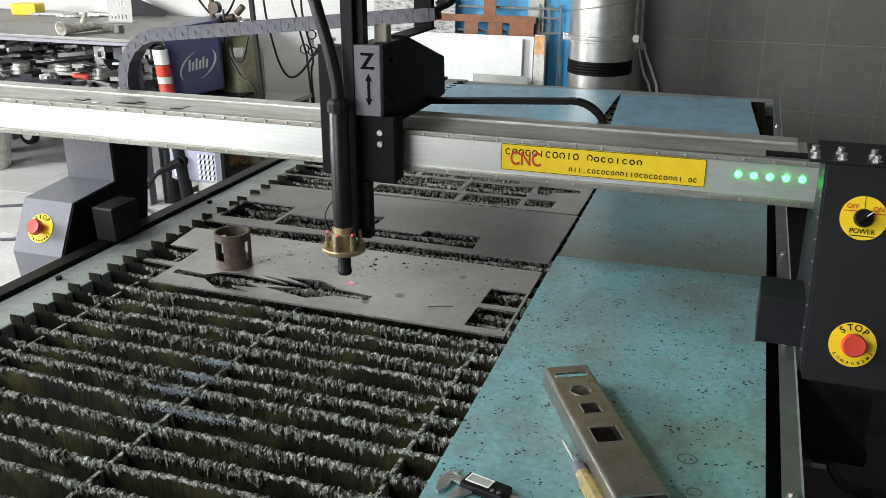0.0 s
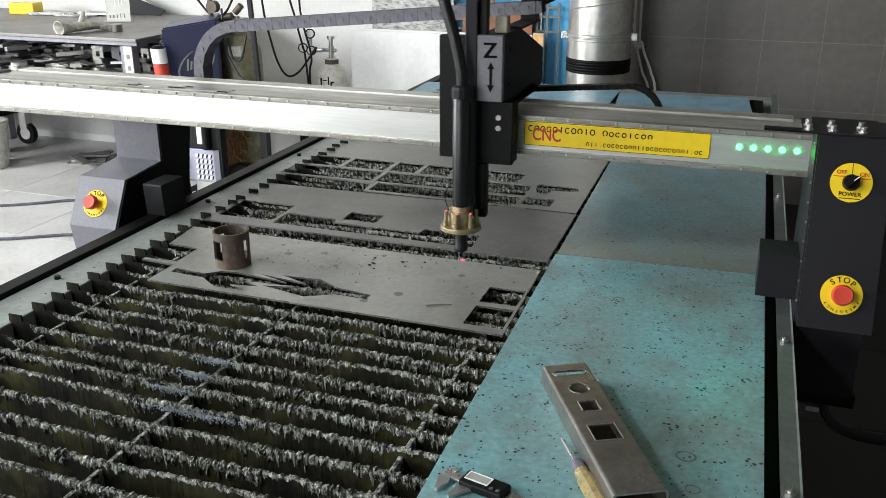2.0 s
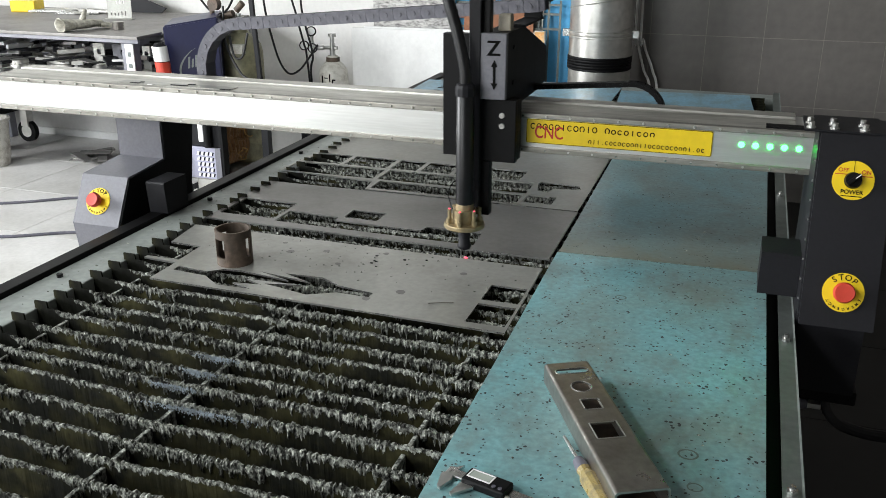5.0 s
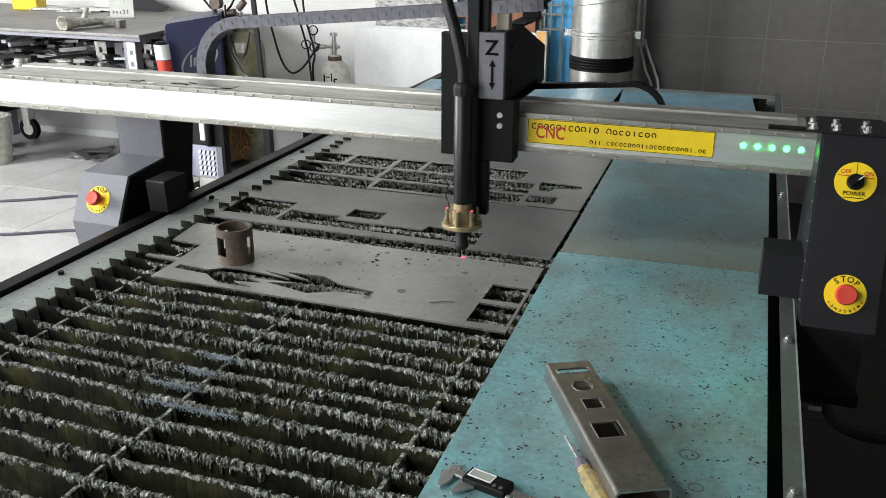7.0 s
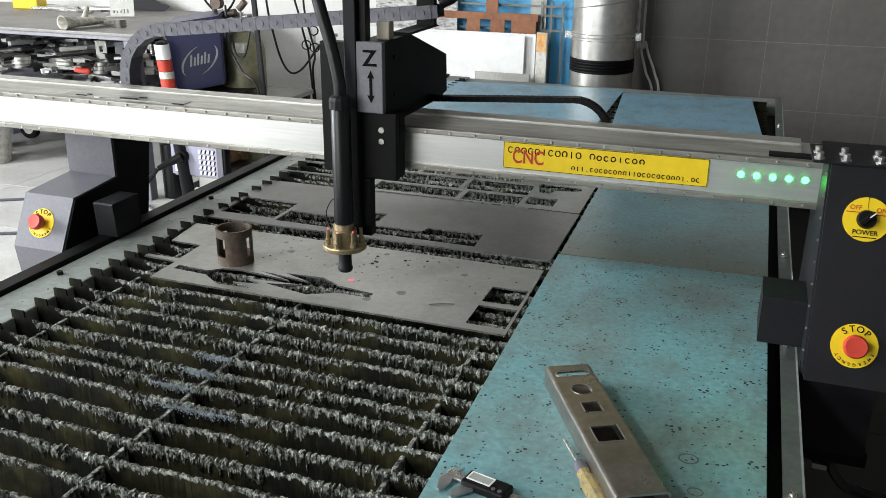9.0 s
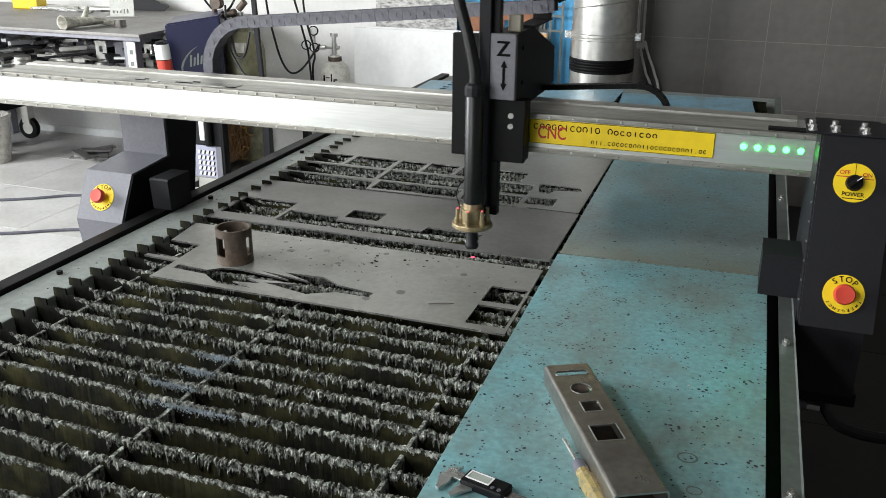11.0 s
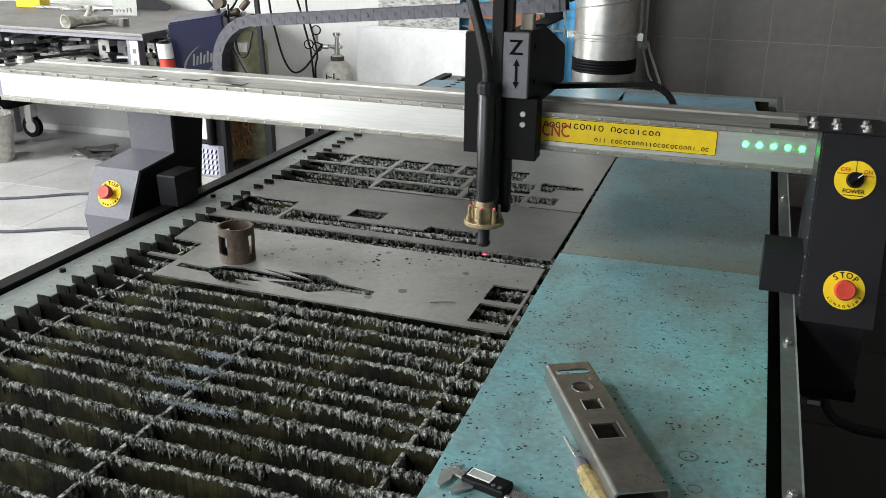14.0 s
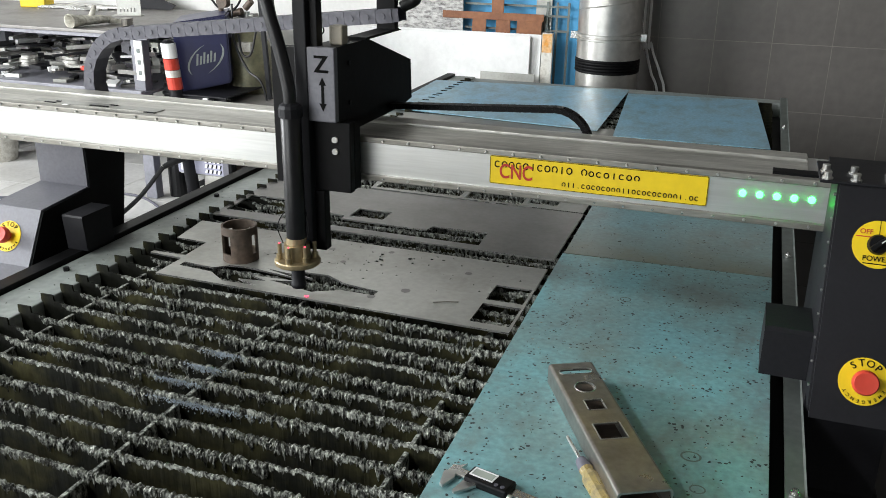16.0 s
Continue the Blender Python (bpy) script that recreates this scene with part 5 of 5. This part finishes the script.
def power_source():
    """An opened power source: louvred front, dark upper panel, and windings bare on one side."""
    ob = thing("power_source", pose(-2.72, 3.90, 0), "grey-violet power source with louvred front and bare brown windings", "power source")
    violet = mat("violet_grey_paint", (0.36, 0.36, 0.46), 0.4, 0, 0.1, 90, 0.05)
    front = part("front_panel", box(B(), -0.165, 0.150, 0.0, 0.012, 0.185, 0.356, 0.003), violet, ob, "pale violet-grey louvred panel")
    for r in range(5):
        for c in range(4):
            x, z = 0.005 + c * 0.026, 0.196 + r * 0.029
            part("louvre", prism(B(), [(x, z), (x + 0.012, z), (x + 0.018, z + 0.019), (x + 0.006, z + 0.019)], -0.0035, 0.001, "y"), BOARD, front)
            part("slot", prism(B(), [(x + 0.013, z), (x + 0.020, z), (x + 0.026, z + 0.019), (x + 0.019, z + 0.019)], -0.001, 0.001, "y"), BLACK, front)
    part("corner_strip", box(B(), 0.118, 0.152, -0.004, 0.0, 0.185, 0.356, 0.001), GREYPAINT, front)
    part("upper_panel", box(B(), -0.165, 0.160, 0.012, 0.03, 0.356, 0.60, 0.003), DARK, ob, "dark control panel")
    part("handle_grip", box(B(), 0.030, 0.062, -0.012, 0.012, 0.385, 0.60, 0.006), BOARD, ob, "white plastic grip")
    part("handle_bar", rod(B(), (0.085, -0.006, 0.36), (0.085, -0.006, 0.60), 0.020, n=16), BLACK, ob, "black round handle", True)
    part("corner_post", box(B(), 0.150, 0.168, 0.0, 0.05, 0.185, 0.60, 0.002), BLACK, ob)
    part("left_side", box(B(), -0.168, -0.160, 0.012, 0.46, 0.185, 0.60, 0.002), violet, ob)
    part("back_panel", box(B(), -0.16, 0.165, 0.445, 0.46, 0.20, 0.60, 0.002), DARK, ob)
    part("tray", box(B(), -0.16, 0.165, 0.012, 0.46, 0.175, 0.200, 0.002), PLATE, ob, "bare steel tray")
    part("divider", box(B(), 0.02, 0.03, 0.03, 0.445, 0.20, 0.60), BLACK, ob)
    part("top_cover", box(B(), -0.168, 0.168, 0.0, 0.46, 0.601, 0.610, 0.002), DARK, ob)
    rng = random.Random(5)
    part("core", box(B(), 0.04, 0.10, 0.08, 0.38, 0.22, 0.50, 0.012), COPPERWIRE, ob, "brown varnished winding block")
    for k in range(8):
        y = 0.09 + 0.035 * k
        part("winding", pipe(B(), [(0.105, y, 0.24), (0.125, y + 0.01, 0.30), (0.120, y, 0.38), (0.125, y + 0.01, 0.46), (0.10, y, 0.50)], 0.014, 8), COPPERWIRE, ob, "", True)
    for k in range(7):
        cy, cz, r = rng.uniform(0.08, 0.34), rng.uniform(0.27, 0.45), rng.uniform(0.03, 0.07)
        pts = [(0.145 + 0.008 * math.sin(3 * i + k), cy + r * math.cos(0.7 * i), cz + r * 0.8 * math.sin(0.7 * i)) for i in range(9)]
        part("loose_wire", pipe(B(), pts, 0.0035, 6, 3), AMBERWIRE if k % 2 else COPPERWIRE, ob, "", True)
    part("socket", rod(B(), (-0.085, 0, 0.29), (-0.085, -0.03, 0.29), 0.033, n=22), BLACK, ob)
    part("plug", rod(B(), (-0.085, -0.03, 0.29), (-0.17, -0.12, 0.24), 0.026, 0.013, n=16), RUBBER, ob)
    part("plate", box(B(), -0.145, -0.065, -0.003, 0.0, 0.20, 0.24), BOARD, front)
    part("stand", box(B(), -0.02, 0.10, 0.02, 0.10, 0.03, 0.175, 0.003), GALV, ob)
    for x in (-0.10, 0.06):
        w = part("wheel", rod(B(), (x, 0.12, 0.055), (x, 0.16, 0.055), 0.055, n=24), BLACK, ob, "small black wheel")
        part("hub", rod(B(), (x, 0.117, 0.055), (x, 0.163, 0.055), 0.026, n=16), GALV, w)
    part("rear_foot", box(B(), -0.15, 0.15, 0.36, 0.41, 0.0, 0.175), DARK, ob)
    part("cable", pipe(B(), [(-0.17, -0.12, 0.24), (-0.25, -0.23, 0.10), (-0.30, -0.36, 0.02), (-0.25, -0.5, 0.014), (0.0, -0.45, 0.014), (0.1, -0.2, 0.014)], 0.012, 8), RUBBER, ob, "black power cable", True)


power_source()


def workbench():
    ob = thing("workbench", pose(0, 0, 0), "long steel-topped workbench with a crowded lower shelf", "workbench")
    part("top", box(B(), -6.4, -3.03, 3.93, 5.06, 0.889, 0.906, 0.003), BENCHTOP, ob, "dark worn steel bench top")
    part("apron", box(B(), -6.4, -3.035, 3.94, 3.96, 0.868, 0.889, 0.002), BENCHPAINT, ob)
    part("shelf", box(B(), -6.4, -3.05, 3.90, 5.0, 0.585, 0.602, 0.003), BENCHPAINT, ob, "painted steel shelf")
    part("shelf_lip", box(B(), -6.4, -3.05, 3.87, 3.90, 0.52, 0.612, 0.003), BENCHPAINT, ob)
    for x in (-3.10, -5.0, -6.2):
        for y in (3.96, 4.95):
            part("leg", box(B(), x - 0.035, x + 0.035, y - 0.03, y + 0.03, 0, 0.868, 0.003), BENCHPAINT, ob)
    part("price_strip", box(B(), -3.105, -3.055, 3.918, 3.926, 0.66, 0.866, 0.001), BOARD, ob, "white paper strip")
    for z in (0.70, 0.755, 0.815):
        part("mark", box(B(), -3.09, -3.07, 3.916, 3.9185, z - 0.012, z + 0.012), RAIL, ob)
    part("back_panel", box(B(), -6.4, -3.05, 5.0, 5.02, 0.60, 0.889), BENCHPAINT, ob)


workbench()


def shelf_stock():
    """Cut steel parts heaped on the bench's shelf."""
    rng = random.Random(11)
    mats = [PLATE, PLATE_DARK, DARK, STEEL, DARK, GALV, BOARD]
    kinds = [("steel_offcut", "flat steel offcut lying on the bench shelf", "steel offcut"), ("steel_bar", "short steel bar lying on the bench shelf", "steel bar")]
    for k in range(240):
        x, y = rng.uniform(-4.5, -3.13), rng.uniform(3.93, 4.7)
        w, d, h = rng.uniform(0.05, 0.20), rng.uniform(0.02, 0.09), rng.uniform(0.004, 0.022)
        name, label, cat = kinds[k % 2]
        if k % 2:
            d, h = rng.uniform(0.015, 0.03), rng.uniform(0.012, 0.025)
        ob = obj(name, box(B(), -w / 2, w / 2, -d / 2, d / 2, 0, h, 0.001), rng.choice(mats))
        ob.matrix_basis = pose(x, y, 0.603 + 0.020 * (k // 28), rng.uniform(-4, 4), rng.uniform(-4, 4), rng.uniform(0, 180))
        tagged(ob, label, cat, "stock on the bench shelf")
    for x, y, r in ((-3.70, 4.15, 0.085), (-3.86, 4.3, 0.09), (-3.40, 4.05, 0.04), (-3.95, 4.05, 0.05)):
        for q in range(3):
            bm = B()
            lathe(bm, [(r * 0.93, 0), (r, 0.003), (r, 0.019), (r * 0.93, 0.022)], n=28)
            ob = obj("steel_flange", bm, GALV, True)
            ob.matrix_basis = pose(x + 0.004 * q, y, 0.665 + 0.022 * q)
            tagged(ob, "round machined steel flange stacked on the bench shelf", "steel flange", "stock on the bench shelf")
    for x, w in ((-3.52, 0.075), (-3.36, 0.13), (-3.20, 0.05)):
        ob = thing("steel_bracket", pose(x, 4.22, 0.665), "upright bent steel bracket on the bench shelf", "bracket", "stock on the bench shelf")
        part("upright", sheet(B(), rect(-w / 2, 0, w / 2, 0.15), [rect(-0.012, 0.09, 0.012, 0.12)], 0, 0.004), GREYPAINT if w > 0.1 else PLATE, ob).matrix_basis = pose(0, 0, 0, 90, 0, 0)
        part("base", box(B(), -w / 2, w / 2, 0, 0.06, 0, 0.005), PLATE, ob)
    ob = obj("red_clamp", box(B(), -0.045, 0.045, -0.02, 0.02, 0, 0.035, 0.012), RED)
    ob.matrix_basis = pose(-3.44, 3.95, 0.68, 0, 8, 20)
    tagged(ob, "red plastic clamp on the bench shelf", "clamp")


shelf_stock()


def bench_things():
    bm = B()
    ob = thing("work_glove", pose(-3.50, 4.06, 0.908, 0, 0, 64), "dirty grey work glove lying on the bench", "glove")
    rings = []
    for k, (x, ry, rz) in enumerate([(0.0, 0.034, 0.014), (-0.075, 0.046, 0.022), (-0.103, 0.062, 0.036), (-0.105, 0.068, 0.040), (-0.09, 0.066, 0.038), (-0.06, 0.055, 0.032), (-0.01, 0.045, 0.027), (0.04, 0.048, 0.026), (0.09, 0.045, 0.022), (0.13, 0.03, 0.014)]):
        rings.append([bm.verts.new((x, ry * math.cos(a), 0.030 + rz * math.sin(a) * (1 if math.sin(a) > 0 else 0.9))) for a in [6.28319 * i / 18 for i in range(18)]])
    for p, q in zip(rings, rings[1:]):
        for i in range(18):
            bm.faces.new((p[i], p[(i + 1) % 18], q[(i + 1) % 18], q[i]))
    bm.faces.new(rings[-1])
    part("palm", bm, GLOVE, ob, "", True)
    for y, a in ((-0.03, -14), (0.0, 0), (0.03, 12)):
        part("finger", rod(B(), (0.11, y, 0.022), (0.18, y * 1.5, 0.014), 0.014, 0.011, n=12), GLOVE, ob, "", True)
    part("thumb", rod(B(), (0.02, 0.0, 0.045), (0.05, 0.01, 0.105), 0.018, 0.011, n=12), GLOVE, ob, "", True)
    ob = obj("yellow_box", box(B(), -0.085, 0.085, -0.06, 0.06, 0, 0.07, 0.004), YELLOW)
    ob.matrix_basis = pose(-4.53, 4.80, 0.907, 0, 0, 12)
    tagged(ob, "small yellow cardboard box on the bench", "box")
    ob = thing("perforated_bracket", pose(-3.65, 4.60, 0.907, 0, 0, 14), "bent grey sheet metal part with slots, standing on the bench", "metal bracket")
    bm = sheet(B(), rect(-0.075, 0.0, 0.075, 0.20), [rect(-0.02 + 0.022 * k, 0.09, -0.012 + 0.022 * k, 0.13) for k in range(3)] + [rect(-0.055 + 0.022 * k, 0.02, -0.047 + 0.022 * k, 0.045) for k in range(5)], 0, 0.003)
    part("upright", bm, PLATE, ob).matrix_basis = pose(0, 0, 0, 86, 0, 0)
    part("foot", box(B(), -0.09, 0.085, -0.03, 0.02, 0, 0.004), PLATE, ob)
    ob = obj("angled_sheet", prism(B(), [(0, 0.0), (0.26, -0.0), (0.30, 0.03), (-0.02, 0.14)], 0, 0.01, "y"), DARK)
    ob.matrix_basis = pose(-3.88, 4.97, 0.907)
    tagged(ob, "dark steel sheet leaning on the bench", "steel sheet")
    ob = obj("small_tin", rod(B(), (0, 0, 0), (0, 0, 0.04), 0.032, n=20), TUBE)
    ob.matrix_basis = pose(-3.33, 4.17, 0.907)
    tagged(ob, "small metal tin on the bench", "tin")
    rng = random.Random(3)
    for k in range(12):
        ob = obj("steel_bar", box(B(), -0.14, 0.14, -0.012, 0.012, 0, 0.012, 0.001), rng.choice([STEEL, PLATE, GALV]))
        ob.matrix_basis = pose(rng.uniform(-4.45, -3.85), rng.uniform(4.72, 4.95), 0.907 + 0.004 * (k % 3), 0, 0, rng.uniform(-20, 20))
        tagged(ob, "bright steel strip lying on the bench", "steel bar", "strips on the bench")


bench_things()

# ---- left floor ----
for pts in ([(-4.6, 3.3, 0.008), (-3.83, 3.63, 0.008), (-3.5, 3.85, 0.008), (-3.2, 3.92, 0.008), (-2.9, 3.75, 0.008), (-2.6, 3.5, 0.008)], [(-4.4, 3.0, 0.008), (-3.8, 3.1, 0.008), (-3.41, 3.2, 0.008), (-3.04, 3.39, 0.008), (-2.6, 3.3, 0.008), (-2.2, 2.8, 0.008)]):
    ob = obj("floor_cable", pipe(B(), pts, 0.0075, 8), CHAIN, True)
    tagged(ob, "dark grey cable lying on the floor", "cable", "cables on the floor")
rng = random.Random(8)
for k in range(7):
    ob = obj("steel_offcut", box(B(), -0.10, 0.10, -0.03, 0.03, 0, 0.012, 0.001), rng.choice([PLATE_DARK, TUBE, PLATE]))
    ob.matrix_basis = pose(-4.03 + rng.uniform(-0.1, 0.15), 4.60 + rng.uniform(-0.12, 0.12), 0.002 + 0.006 * k, rng.uniform(-3, 3), rng.uniform(-6, 6), rng.uniform(0, 180))
    tagged(ob, "steel offcut in a heap on the floor", "steel offcut", "offcuts on the floor")


def bucket():
    ob = thing("bucket", pose(-4.52, 4.28, 0), "stained white plastic bucket with a wire handle on the floor", "bucket")
    bm = B()
    lathe(bm, [(0.105, 0.0), (0.11, 0.01), (0.135, 0.28), (0.145, 0.285), (0.145, 0.30), (0.13, 0.30), (0.12, 0.06)], n=28)
    part("shell", bm, CREAM, ob, "", True)
    part("handle", pipe(B(), [(-0.14, 0, 0.28), (-0.12, -0.02, 0.36), (0.0, -0.04, 0.41), (0.12, -0.02, 0.36), (0.14, 0, 0.28)], 0.004, 6), BOARD, ob)


bucket()


def trolley():
    ob = thing("trolley", pose(-4.90, 4.72, 0), "black trolley on rubber castors beside the wall", "trolley")
    part("deck", box(B(), -0.35, 0.18, -0.18, 0.2, 0.24, 0.48, 0.004), BLACK, ob)
    for x in (-0.28, 0.14):
        for y in (-0.12, 0.15):
            part("fork", box(B(), x - 0.03, x + 0.03, y - 0.03, y + 0.03, 0.11, 0.24, 0.003), GALV, ob)
            w = part("wheel", rod(B(), (x, y - 0.018, 0.075), (x, y + 0.018, 0.075), 0.075, n=28), BLACK, ob, "black rubber castor wheel")
            part("hub", rod(B(), (x, y - 0.021, 0.075), (x, y + 0.021, 0.075), 0.042, n=20), GALV, w)


trolley()

# ---- tiles, last ----


def floor_tiles():
    me = bpy.data.meshes.new("tile")
    bm = box(B(), -0.2985, 0.2985, -0.2985, 0.2985, -0.0045, 0.0, 0.001)
    bm.to_mesh(me)
    bm.free()
    me.materials.append(FLOORMAT)
    # tiles beyond the table carry the painted shade
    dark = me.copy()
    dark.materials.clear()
    dark.materials.append(SHADEFLOOR)
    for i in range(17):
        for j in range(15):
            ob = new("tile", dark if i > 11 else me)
            ob.parent = floor
            ob.matrix_basis = pose(-6.7 + 0.6 * i, -3.7 + 0.6 * j + 0.1, 0)


floor_tiles()


def wall_tiles():
    w, h = 0.2965, 0.356
    me = bpy.data.meshes.new("tile")
    bm = box(B(), -w / 2 + 0.0015, w / 2 - 0.0015, -0.0012, 0.0, -h / 2 + 0.0015, h / 2 - 0.0015)
    bm.to_mesh(me)
    bm.free()
    me.materials.append(TILEMAT)
    for i in range(17):
        for j in range(11):
            x, z = -0.245 + w * (i - 4.5), 0.886 + h * (j - 2.5)
            if x - w / 2 > -1.76 and x + w / 2 < 3.21 and z + h / 2 < 3.85:
                ob = new("tile", me)
                ob.parent = wall_tiled
                ob.matrix_basis = pose(x, WALL_Y, z)


wall_tiles()
motions()
